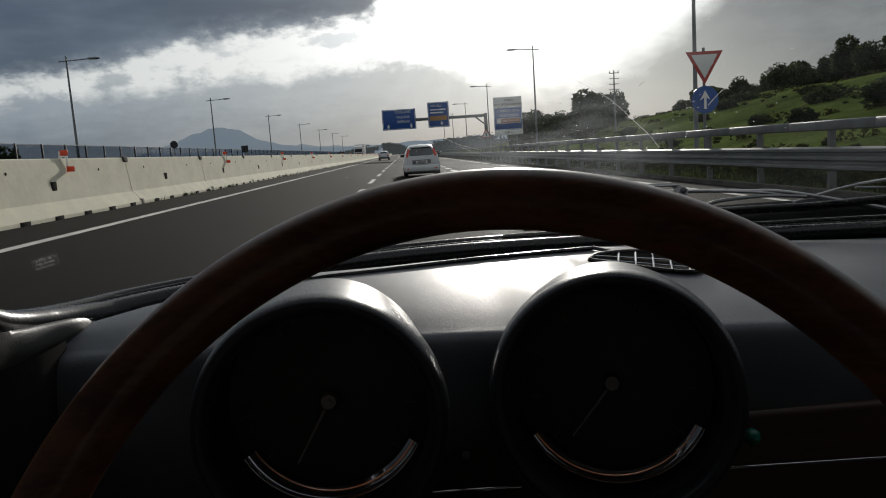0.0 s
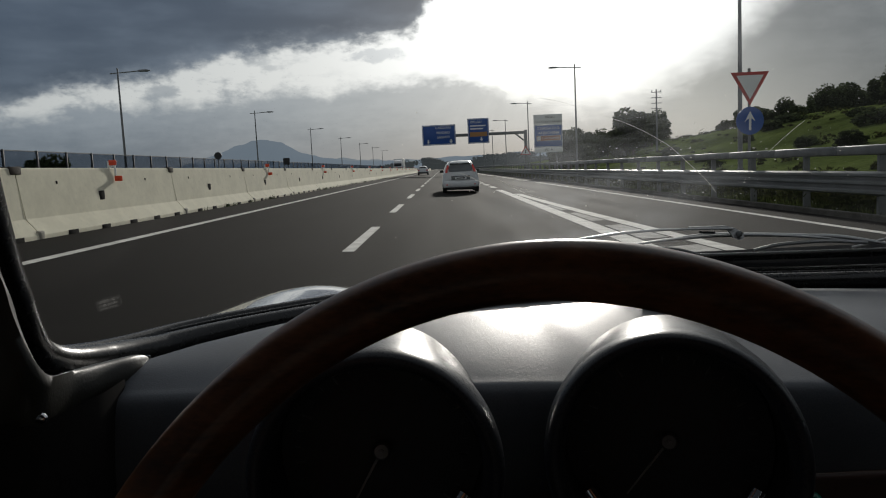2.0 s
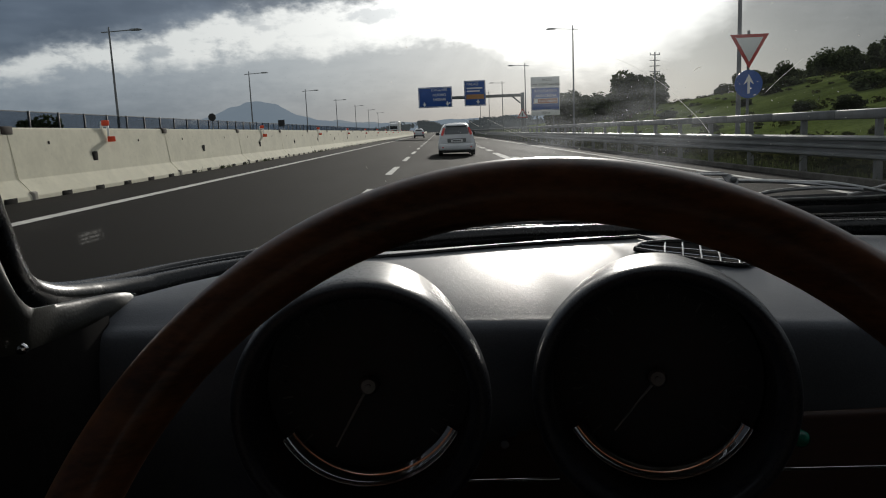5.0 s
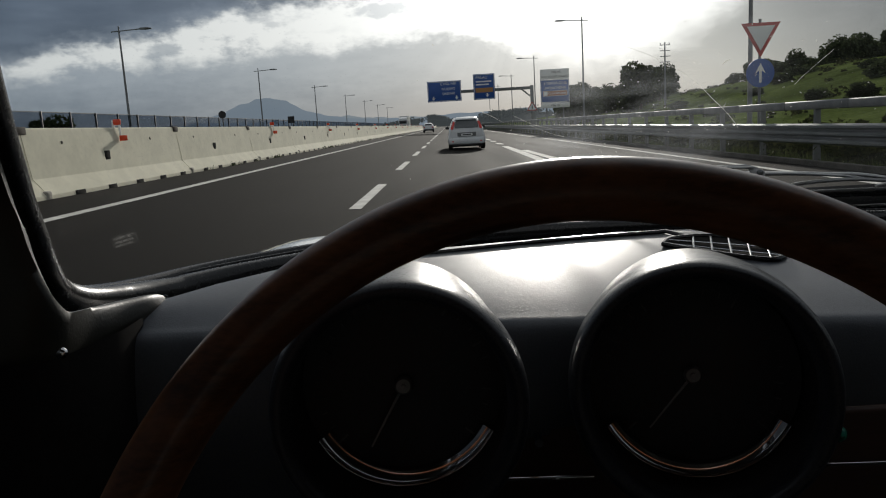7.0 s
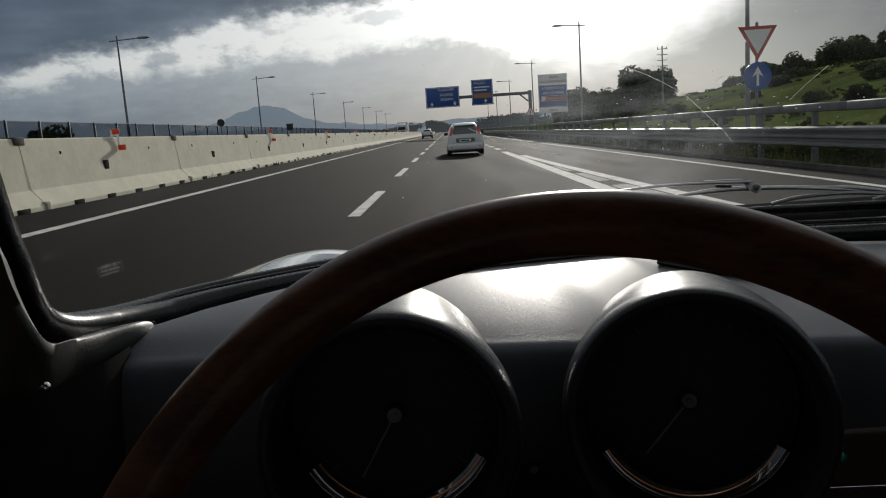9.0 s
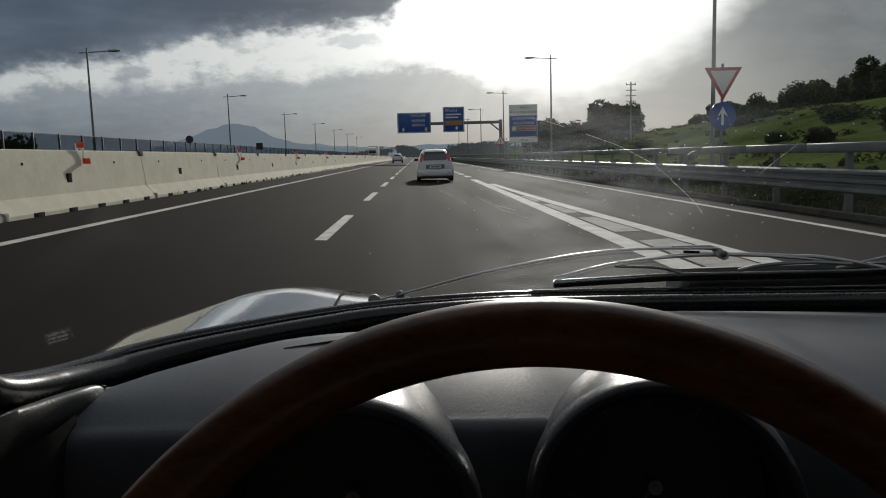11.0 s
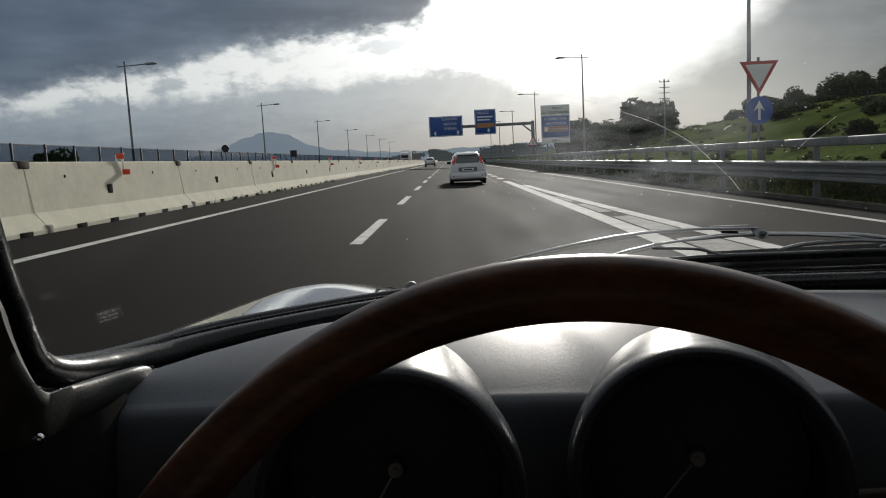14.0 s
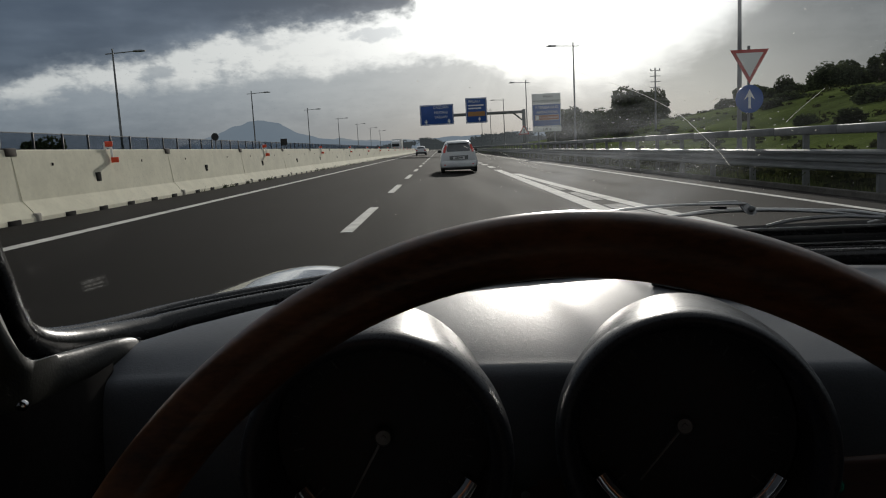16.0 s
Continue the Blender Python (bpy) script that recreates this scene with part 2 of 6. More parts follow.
def leaf_material(name, a, b):
    m = bpy.data.materials.new(name)
    m.use_nodes = True
    k = Nodes(m.node_tree)
    geo = k.add("ShaderNodeNewGeometry").outputs["Random Per Island"]
    c = k.mix(geo, (*a, 1), (*b, 1))
    df, tl, mx = k.add("ShaderNodeBsdfDiffuse"), k.add("ShaderNodeBsdfTranslucent"), k.add("ShaderNodeMixShader")
    k.link(c, df.inputs[0])
    k.link(c, tl.inputs[0])
    mx.inputs[0].default_value = 0.3
    k.link(df.outputs[0], mx.inputs[1])
    k.link(tl.outputs[0], mx.inputs[2])
    out = k.add("ShaderNodeOutputMaterial")
    k.link(mx.outputs[0], out.inputs[0])
    return m


ASPHALT = asphalt_material()
PAINT_WORN = material("worn_road_paint", (0.25, 0.245, 0.23), 0.9, vary=0.45, scale=2.2, fine=14, bump=0.3)
PAINT_ROAD = material("road_paint", (0.47, 0.46, 0.43), 0.85, vary=0.3, scale=3, fine=60, bump=0.3)
CONCRETE = material("concrete", (0.65, 0.618, 0.490), 0.9, vary=0.13, scale=1.6, fine=9, bump=0.12, per=0.3, spec=0.2)
KERB = material("dirty_kerb", (0.085, 0.080, 0.070), 0.95, vary=0.4, scale=2.0, fine=25, bump=0.3, spec=0.1)
VERGE = leaf_material("verge_leaves", (0.016, 0.022, 0.008), (0.07, 0.075, 0.028))
CONCRETE_FOOT = material("concrete_foot", (0.52, 0.51, 0.47), 0.85, vary=0.32, scale=3.5, fine=30, bump=0.3)
# near-black base stands in for the shade inside slots, vents and gaps
HOLE = material("recess", (0.02, 0.019, 0.018), 0.95, bump=0, spec=0.05)
RUST = material("rusty_steel", (0.055, 0.045, 0.038), 0.85, vary=0.4, scale=12, bump=0.1, spec=0.2)
STAIN = material("stain", (0.30, 0.28, 0.24), 0.9, vary=0.3, scale=14, bump=0)
GALV = material("galvanised_steel", (0.175, 0.185, 0.186), 0.5, 0.5, vary=0.2, scale=1.5, fine=40, bump=0.05)
GALV_DULL = material("dull_steel", (0.15, 0.157, 0.157), 0.6, 0.35, vary=0.2, scale=3, fine=40, bump=0.05)
POSTDARK = material("dark_post_steel", (0.045, 0.048, 0.052), 0.6, vary=0.2, scale=3, bump=0.03)
POLE = material("pole_steel", (0.17, 0.178, 0.185), 0.6, 0.0, vary=0.2, scale=2, bump=0.03)
SIGNRED = material("sign_red", (0.42, 0.040, 0.032), 0.45, vary=0.15, bump=0)
RED = material("red_reflector", (0.75, 0.07, 0.02), 0.45, vary=0.15, bump=0)
WHITE = material("white_plastic", (0.78, 0.78, 0.76), 0.5, vary=0.08, bump=0)
BLUE = material("sign_blue", (0.015, 0.075, 0.30), 0.4, vary=0.12, scale=1.5, bump=0)
SIGNWHITE = material("sign_white", (0.72, 0.73, 0.72), 0.4, vary=0.08, scale=1.5, bump=0)
BROWN = material("sign_brown", (0.32, 0.10, 0.035), 0.4, vary=0.1, bump=0)
YELLOW = material("sign_yellow", (0.38, 0.19, 0.06), 0.45, vary=0.1, bump=0)
BLACK = material("black_lettering", (0.02, 0.02, 0.02), 0.5, bump=0)
GRASS = material("grass", (0.060, 0.082, 0.024), 1.0, vary=0.36, scale=0.12, fine=3.0, bump=0.45, other=(0.085, 0.108, 0.034), bump_dist=0.15, spec=0.0)
BLADES = leaf_material("grass_blades", (0.035, 0.055, 0.014), (0.11, 0.125, 0.045))
LEAF = leaf_material("leaves", (0.032, 0.044, 0.022), (0.078, 0.096, 0.048))
BARK = material("bark", (0.10, 0.075, 0.055), 0.9, vary=0.35, scale=10, fine=60, bump=0.5)
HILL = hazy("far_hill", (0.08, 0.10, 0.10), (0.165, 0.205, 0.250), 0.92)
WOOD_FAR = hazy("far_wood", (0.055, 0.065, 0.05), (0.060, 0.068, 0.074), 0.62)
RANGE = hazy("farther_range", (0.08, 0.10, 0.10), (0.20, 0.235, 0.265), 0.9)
PAD = material("dash_vinyl", (0.080, 0.087, 0.099), 0.39, vary=0.25, scale=14, fine=760, bump=0.17, bump_dist=0.0010, spec=0.40, rough_vary=0.14)
# the pad's vinyl again, darkened to put in the shade round the hoods
PAD_HOOD = material("hood_vinyl", (0.024, 0.0258, 0.030), 0.29, vary=0.25, scale=14, fine=760, bump=0.12, bump_dist=0.0010, spec=0.26, rough_vary=0.14)
PAD_PATCH = material("matte_patch", (0.34, 0.336, 0.320), 0.54, vary=0.12, scale=40, fine=500, bump=0.1, bump_dist=0.0006, spec=0.36)
PAD_DARK = material("fascia_vinyl", (0.04, 0.04, 0.044), 0.6, vary=0.25, scale=14, fine=420, bump=0.25, bump_dist=0.001)
RUBBER = material("rubber_seal", (0.007, 0.007, 0.007), 0.26, vary=0.3, scale=30, fine=200, bump=0.05, bump_dist=0.001, spec=0.42)
WOOD = material("wheel_wood", (0.078, 0.029, 0.013), 0.34, vary=0.5, scale=18, fine=160, bump=0.06, bump_dist=0.0006, coat=0.12, other=(0.14, 0.053, 0.022), stretch=(1, 1, 3), rough_vary=0.2, spec=0.42)
FASCIA = material("fascia_wood", (0.035, 0.012, 0.006), 0.5, vary=0.4, scale=6, fine=120, bump=0.05, stretch=(0.3, 1, 3), bump_dist=0.0006)
CHROME = material("chrome", (0.75, 0.75, 0.74), 0.10, 1.0, vary=0.05, bump=0, rough_vary=0.04)
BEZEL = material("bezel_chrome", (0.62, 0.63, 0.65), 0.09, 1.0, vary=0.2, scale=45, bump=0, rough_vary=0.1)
CAP = material("cap_steel", (0.20, 0.19, 0.188), 0.42, 0.7, vary=0.25, scale=90, bump=0)
DIAL = material("dial_black", (0.045, 0.048, 0.052), 0.65, vary=0.2, bump=0)
NEEDLE = material("needle_white", (0.34, 0.34, 0.34), 0.5, bump=0)
SEAL_DULL = material("dull_rubber", (0.008, 0.008, 0.0085), 0.52, vary=0.3, scale=30, fine=200, bump=0.05, bump_dist=0.001, spec=0.2)
TRIM = material("pillar_vinyl", (0.014, 0.0135, 0.009), 0.42, vary=0.3, scale=20, fine=500, bump=0.25, bump_dist=0.0008, spec=0.5)
LINER = material("headliner", (0.11, 0.11, 0.10), 0.95, vary=0.15, bump=0.1)
CARPAINT = material("silver_paint", (0.40, 0.405, 0.415), 0.15, 0.7, vary=0.06, scale=3, bump=0, coat=0.9)
WIPER = material("wiper_steel", (0.32, 0.325, 0.325), 0.34, 0.3, vary=0.15, bump=0.05)
WHITEPAINT = material("white_car_paint", (0.57, 0.59, 0.60), 0.25, vary=0.05, scale=2, bump=0, coat=0.5)
TYRE = material("tyre_rubber", (0.015, 0.015, 0.015), 0.8, vary=0.3, bump=0.1)
DARKGLASS = material("dark_glass", (0.015, 0.018, 0.02), 0.06, vary=0.2, bump=0)
TAIL = material("tail_light_red", (0.62, 0.045, 0.035), 0.18, vary=0.2, scale=20, bump=0, coat=0.5)
BLACKPLASTIC = material("black_plastic", (0.018, 0.018, 0.018), 0.55, vary=0.2, bump=0.1)
GREENLENS = material("green_lens", (0.01, 0.16, 0.10), 0.1, vary=0.1, bump=0)
PANELGLASS = glass_material("fence_panel", (0.60, 0.63, 0.67), 0.25)
WINDSCREEN = glass_material("windscreen_glass", (0.93, 0.94, 0.93), 0.014)


def glare_film(m, amount):
    """A smeared dust film that paints in the sun's glare right of the driver."""
    k = Nodes(m.node_tree, False)
    out = [n for n in k.tree.nodes if n.type == "OUTPUT_MATERIAL"][0]
    was = out.inputs[0].links[0].from_socket
    co = k.add("ShaderNodeTexCoord").outputs["Object"]
    sep = k.add("ShaderNodeSeparateXYZ")
    k.link(co, sep.inputs[0])
    patch = k.math("MULTIPLY", k.step(sep.outputs[0], 0.02, 0.11), k.step(sep.outputs[0], 0.15, 0.30, 1.0, 0.08))
    smear = k.add("ShaderNodeMapping")
    k.link(co, smear.inputs[0])
    smear.inputs["Rotation"].default_value = (0, 0.5, 0)
    smear.inputs["Scale"].default_value = (1, 1, 4)
    film = k.math("MULTIPLY", k.step(k.noise(smear.outputs[0], 9, 6, 0.65), 0.25, 0.75), patch)
    tl, mx = k.add("ShaderNodeBsdfTranslucent"), k.add("ShaderNodeMixShader")
    tl.inputs[0].default_value = (0.80, 0.83, 0.86, 1)
    k.link(k.math("MULTIPLY", film, amount), mx.inputs[0])
    k.link(was, mx.inputs[1])
    k.link(tl.outputs[0], mx.inputs[2])
    k.link(mx.outputs[0], out.inputs[0])


glare_film(WINDSCREEN, 0.17)
REARGLASS = material("pale_rear_glass", (0.05, 0.058, 0.063), 0.08, vary=0.25, scale=3, bump=0, coat=0.6)
TINTED = glass_material("tinted_glass", (0.62, 0.64, 0.64), 0.5)
SIDEGLASS = glass_material("smoked_glass", (0.24, 0.25, 0.26), 0.5)


def dirt_material():
    m = bpy.data.materials.new("dried_dirt")
    m.use_nodes = True
    k = Nodes(m.node_tree)
    tl, tr, mx = k.add("ShaderNodeBsdfTranslucent"), k.add("ShaderNodeBsdfTransparent"), k.add("ShaderNodeMixShader")
    tl.inputs[0].default_value = (0.85, 0.84, 0.8, 1)
    co = k.add("ShaderNodeTexCoord").outputs["Object"]
    k.put(mx.inputs[0], k.step(k.noise(co, 160, 4), 0.3, 0.6, 0.3, 0.95))
    k.link(tr.outputs[0], mx.inputs[1])
    k.link(tl.outputs[0], mx.inputs[2])
    out = k.add("ShaderNodeOutputMaterial")
    k.link(mx.outputs[0], out.inputs[0])
    return m


DIRT = dirt_material()


def film_material(name, color, amount):
    m = bpy.data.materials.new(name)
    m.use_nodes = True
    k = Nodes(m.node_tree)
    df, tr, mx = k.add("ShaderNodeBsdfTranslucent"), k.add("ShaderNodeBsdfTransparent"), k.add("ShaderNodeMixShader")
    df.inputs[0].default_value = (*color, 1)
    co = k.add("ShaderNodeTexCoord").outputs["Object"]
    k.put(mx.inputs[0], k.step(k.noise(co, 420, 4, 0.7), 0.35, 0.7, amount * 0.25, amount * 1.6))
    k.link(tr.outputs[0], mx.inputs[1])
    k.link(df.outputs[0], mx.inputs[2])
    out = k.add("ShaderNodeOutputMaterial")
    k.link(mx.outputs[0], out.inputs[0])
    return m


STICKER = film_material("clear_sticker", (0.7, 0.7, 0.68), 0.016)
PRINT = film_material("sticker_print", (0.75, 0.75, 0.72), 0.05)


# ---- building helpers ----
def mesh_object(name, bm, mat, smooth=None):
    me = bpy.data.meshes.new(name)
    bmesh.ops.recalc_face_normals(bm, faces=bm.faces)
    if smooth is not None:
        for f in bm.faces:
            f.smooth = True
        for e in bm.edges:
            if len(e.link_faces) == 2 and e.calc_face_angle(0) > radians(smooth):
                e.smooth = False
    bm.to_mesh(me)
    bm.free()
    me.materials.append(mat)
    return new(name, me)


def part(name, bm, mat, parent, label="", smooth=46):
    ob = mesh_object(name, bm, mat, smooth)
    ob.parent = parent
    if parent.type != "EMPTY" or parent.location.length:
        ob.matrix_parent_inverse = parent_world(parent).inverted()
    if label:
        tagged(ob, label)
    return ob


def parent_world(ob):
    m = ob.matrix_basis.copy()
    while ob.parent:
        m = ob.parent.matrix_basis @ ob.matrix_parent_inverse @ m
        ob = ob.parent
    return m


def thing(name, label, category, group="", kind="", at=(0, 0, 0)):
    ob = new(name)
    ob.location = at
    return tagged(ob, label, category, group, kind)


def box(bm, lo, hi, bevel=0.0):
    c, s = (Vector(lo) + Vector(hi)) / 2, Vector(hi) - Vector(lo)
    made = bmesh.ops.create_cube(bm, size=1, matrix=Matrix.Translation(c) @ Matrix.Diagonal((*s, 1)))
    if bevel:
        edges = list({e for v in made["verts"] for e in v.link_edges})
        bmesh.ops.bevel(bm, geom=edges, offset=bevel, segments=2, affect="EDGES", profile=0.5)
    return bm


def boxed(lo, hi, bevel=0.0):
    return box(bmesh.new(), lo, hi, bevel)


def rod(bm, a, b, r, r2=None, n=10):
    a, b = Vector(a), Vector(b)
    d = b - a
    m = Matrix.Translation((a + b) / 2) @ d.to_track_quat("Z", "Y").to_matrix().to_4x4()
    bmesh.ops.create_cone(bm, cap_ends=True, segments=n, radius1=r, radius2=r if r2 is None else r2, depth=d.length, matrix=m)
    return bm


def rodded(a, b, r, r2=None, n=10):
    return rod(bmesh.new(), a, b, r, r2, n)


def spline(pts, n):
    """A smooth line through points."""
    pts = [Vector(p) for p in pts]
    ext = [pts[0] * 2 - pts[1]] + pts + [pts[-1] * 2 - pts[-2]]
    out = []
    for i in range(n):
        f = i / (n - 1) * (len(pts) - 1)
        j = min(int(f), len(pts) - 2)
        t = f - j
        a, b, c, d = ext[j:j + 4]
        out.append(0.5 * (2 * b + (c - a) * t + (2 * a - 5 * b + 4 * c - d) * t * t + (3 * b - a - 3 * c + d) * t ** 3))
    return out


def tube(bm, pts, r, n=8, flat=1.0, closed=False):
    """A round or flattened bar along a line; r may be a list."""
    rings = []
    up = Vector((0, 0, 1))
    m = len(pts)
    for i, p in enumerate(pts):
        a, b = (pts[i - 1], pts[(i + 1) % m]) if closed else (pts[max(0, i - 1)], pts[min(m - 1, i + 1)])
        d = (b - a).normalized()
        s = d.cross(up)
        s = s.normalized() if s.length > 1e-5 else Vector((1, 0, 0))
        w = s.cross(d)
        rr = r[i] if isinstance(r, (list, tuple)) else r
        rings.append([bm.verts.new(p + s * rr * math.cos(2 * math.pi * k / n) + w * rr * flat * math.sin(2 * math.pi * k / n)) for k in range(n)])
    for i in range(m if closed else m - 1):
        a, b = rings[i], rings[(i + 1) % m]
        for k in range(n):
            bm.faces.new((a[k], a[(k + 1) % n], b[(k + 1) % n], b[k]))
    if not closed:
        bm.faces.new(rings[0])
        bm.faces.new(rings[-1])
    return bm


def tubed(pts, r, n=8, flat=1.0, closed=False):
    return tube(bmesh.new(), [Vector(p) for p in pts], r, n, flat, closed)


def loft(rows, closed=False, caps=False):
    bm = bmesh.new()
    vs = [[bm.verts.new(p) for p in row] for row in rows]
    n = len(vs[0])
    for a, b in zip(vs, vs[1:]):
        for k in range(n if closed else n - 1):
            bm.faces.new((a[k], a[(k + 1) % n], b[(k + 1) % n], b[k]))
    if caps:
        bm.faces.new(vs[0])
        bm.faces.new(vs[-1])
    return bm


def turned(profile, origin, axis, n=48, close=False):
    """A body of revolution: profile of (along, radius) about an axis."""
    q = Vector(axis).to_track_quat("Z", "Y").to_matrix()
    o = Vector(origin)
    rows = [[o + q @ Vector((r * math.cos(2 * math.pi * k / n), r * math.sin(2 * math.pi * k / n), a)) for k in range(n)] for a, r in profile]
    bm = loft(rows, closed=True)
    if close:
        bm.verts.ensure_lookup_table()
        bm.faces.new([bm.verts[k] for k in range(n)])
        bm.faces.new([bm.verts[len(bm.verts) - n + k] for k in range(n)])
    return bm


def prism(outline, y0, y1):
    """A plate: outline of (x, z), from y0 to y1."""
    bm = bmesh.new()
    a = [bm.verts.new((x, y0, z)) for x, z in outline]
    b = [bm.verts.new((x, y1, z)) for x, z in outline]
    n = len(a)
    bm.faces.new(a)
    bm.faces.new(b[::-1])
    for k in range(n):
        bm.faces.new((a[k], b[k], b[(k + 1) % n], a[(k + 1) % n]))
    return bm


def lettering(text, size, at, mat, parent, name="lettering", thick=0.004):
    """Upright words that face back along the road."""
    cu = bpy.data.curves.new(name, "FONT")
    cu.body, cu.size, cu.extrude, cu.align_x, cu.align_y = text, size, thick, "CENTER", "CENTER"
    tmp = bpy.data.objects.new(name, cu)
    scene.collection.objects.link(tmp)
    me = bpy.data.meshes.new_from_object(tmp.evaluated_get(bpy.context.evaluated_depsgraph_get()))
    bpy.data.objects.remove(tmp)
    me.transform(Matrix.Translation(at) @ Matrix.Rotation(radians(90), 4, "X"))
    me.materials.clear()
    me.materials.append(mat)
    ob = new(name, me)
    ob.parent = parent
    ob.matrix_parent_inverse = parent_world(parent).inverted()
    return ob


# ---- the lie of the land ----
FALL = 0.03   # the carriageways fall to the right


def lerp(x, a, b):
    return max(0.0, min(1.0, (x - a) / (b - a)))


def soft_step(x, a, b):
    t = lerp(x, a, b)
    return t * t * (3 - 2 * t)


def land(x, y):
    z = -FALL * max(-24.0, min(10.5, x))
    if x > 10.5:
        high = 7.4 - 3.2 * soft_step(y, 90, 260) - 4.0 * soft_step(y, 230, 700)
        z += high * soft_step(x, 13, 62) * (1 - 0.6 * soft_step(x, 90, 260))
        z += 0.5 * soft_step(x, 14, 25) * noise.noise((x * 0.05, y * 0.05, 0.0))
    if x < -24:
        z -= 2.2 * soft_step(-x, 24, 45)
    return z


def make_ground():
    xs = [-4200, -2500, -1400, -800, -400, -200, -120, -80, -60, -45, -35, -28, -24, -20, -12, -8, -4, 0, 4, 8, 10.5, 12, 13.5, 15, 17, 19, 21, 24, 27, 30, 34, 38, 42, 46, 50, 55, 60, 66, 74, 85, 100, 130, 180, 260, 400, 800, 1400, 2500, 4200]
    ys = [-400, -150, -60, -30] + list(range(-20, 120, 4)) + list(range(120, 300, 10)) + [320, 360, 420, 500, 600, 700, 900, 1300, 2000, 3000, 4500]
    bm = loft([[Vector((x, y, land(x, y) - 0.03)) for x in xs] for y in ys])
    ob = mesh_object("ground", bm, GRASS, 60)
    tagged(ob, "green grassy roadside land rising to a low hill", "ground", kind="structure")


def strip(name, x0, x1, y0, y1, lift, mat, parent=None, label=""):
    bm = boxed((x0, y0, 0), (x1, y1, 0.004))
    for v in bm.verts:
        v.co.z += -FALL * v.co.x + lift
    if parent:
        return part(name, bm, mat, parent, label, None)
    return mesh_object(name, bm, mat)


def make_road():
    rows = []
    for y in (-60, 0, 60, 150, 300, 600, 1500):
        rows.append([Vector((x, y, -FALL * x)) for x in (-7.9, -5.4, -1.35, 2.75, 6.8, 8.0)])
    bm = loft(rows)
    ext = bmesh.ops.extrude_face_region(bm, geom=list(bm.faces))
    for g in ext["geom"]:
        if isinstance(g, bmesh.types.BMVert):
            g.co.z -= 0.025
    road = mesh_object("road", bm, ASPHALT)
    tagged(road, "dark grey asphalt dual carriageway with white markings", "road", kind="structure")
    bm = loft([[Vector((x, y, -FALL * x)) for x in (-19.6, -14, -8.5)] for y in (-60, 100, 1500)])
    ext = bmesh.ops.extrude_face_region(bm, geom=list(bm.faces))
    for g in ext["geom"]:
        if isinstance(g, bmesh.types.BMVert):
            g.co.z -= 0.025
    tagged(mesh_object("road", bm, ASPHALT), "asphalt of the opposite carriageway behind the barrier", "road", kind="structure")
    strip("edge_line", -5.50, -5.30, -40, 900, 0.002, PAINT_ROAD, road)
    strip("edge_line", 6.72, 6.92, -40, 900, 0.002, PAINT_ROAD, road)
    for i in range(-2, 40):
        y = 10.2 + 9.2 * i
        strip("lane_dash", -1.44, -1.27, y, y + 4.4, 0.002, PAINT_ROAD, road)
    for i in range(40):
        y = 41.5 + 6.0 * i
        strip("lane_dash", 2.66, 3.00, y, y + 3.0, 0.002, PAINT_ROAD, road)
    # where the slip road joins: a solid line, its branch and the worn hatching between
    strip("gore_line", 2.58, 2.92, -40, 37.5, 0.002, PAINT_ROAD, road)

    def branch(y):
        return 2.94 + 0.0105 * max(0.0, 31.5 - y) + 0.0009 * max(0.0, 31.5 - y) ** 2

    def gore_piece(name, near, far, mat):
        """A flat painted piece between two rows of (x, y)."""
        bm = loft([[Vector((x, y, -FALL * x + 0.006)) for x, y in row] for row in zip(near, far)])
        part(name, bm, mat, road, "", None)
    ys = [-14.0 + 3.5 * i for i in range(14)]
    gore_piece("gore_line", [(branch(y), y) for y in ys], [(branch(y) + 0.30, y) for y in ys], PAINT_ROAD)
    for i in range(9):
        y = 21.8 - 3.9 * i
        left, right = 2.98, branch(y) - 0.06
        skew = 0.55 * (right - left)
        gore_piece("hatch_band", [(left, y), (right, y + skew)], [(left, y - 2.7), (branch(y - 2.7) - 0.06, y - 2.7 + skew)], PAINT_WORN)
    # a low kerb under the guard rail
    bm = boxed((8.0, -60, -0.2), (8.16, 600, 0.12), 0.02)
    for v in bm.verts:
        v.co.z += -FALL * v.co.x
    tagged(mesh_object("kerb", bm, KERB), "low dirty concrete kerb at the road edge", "kerb", kind="structure")


UNIT = 7.5


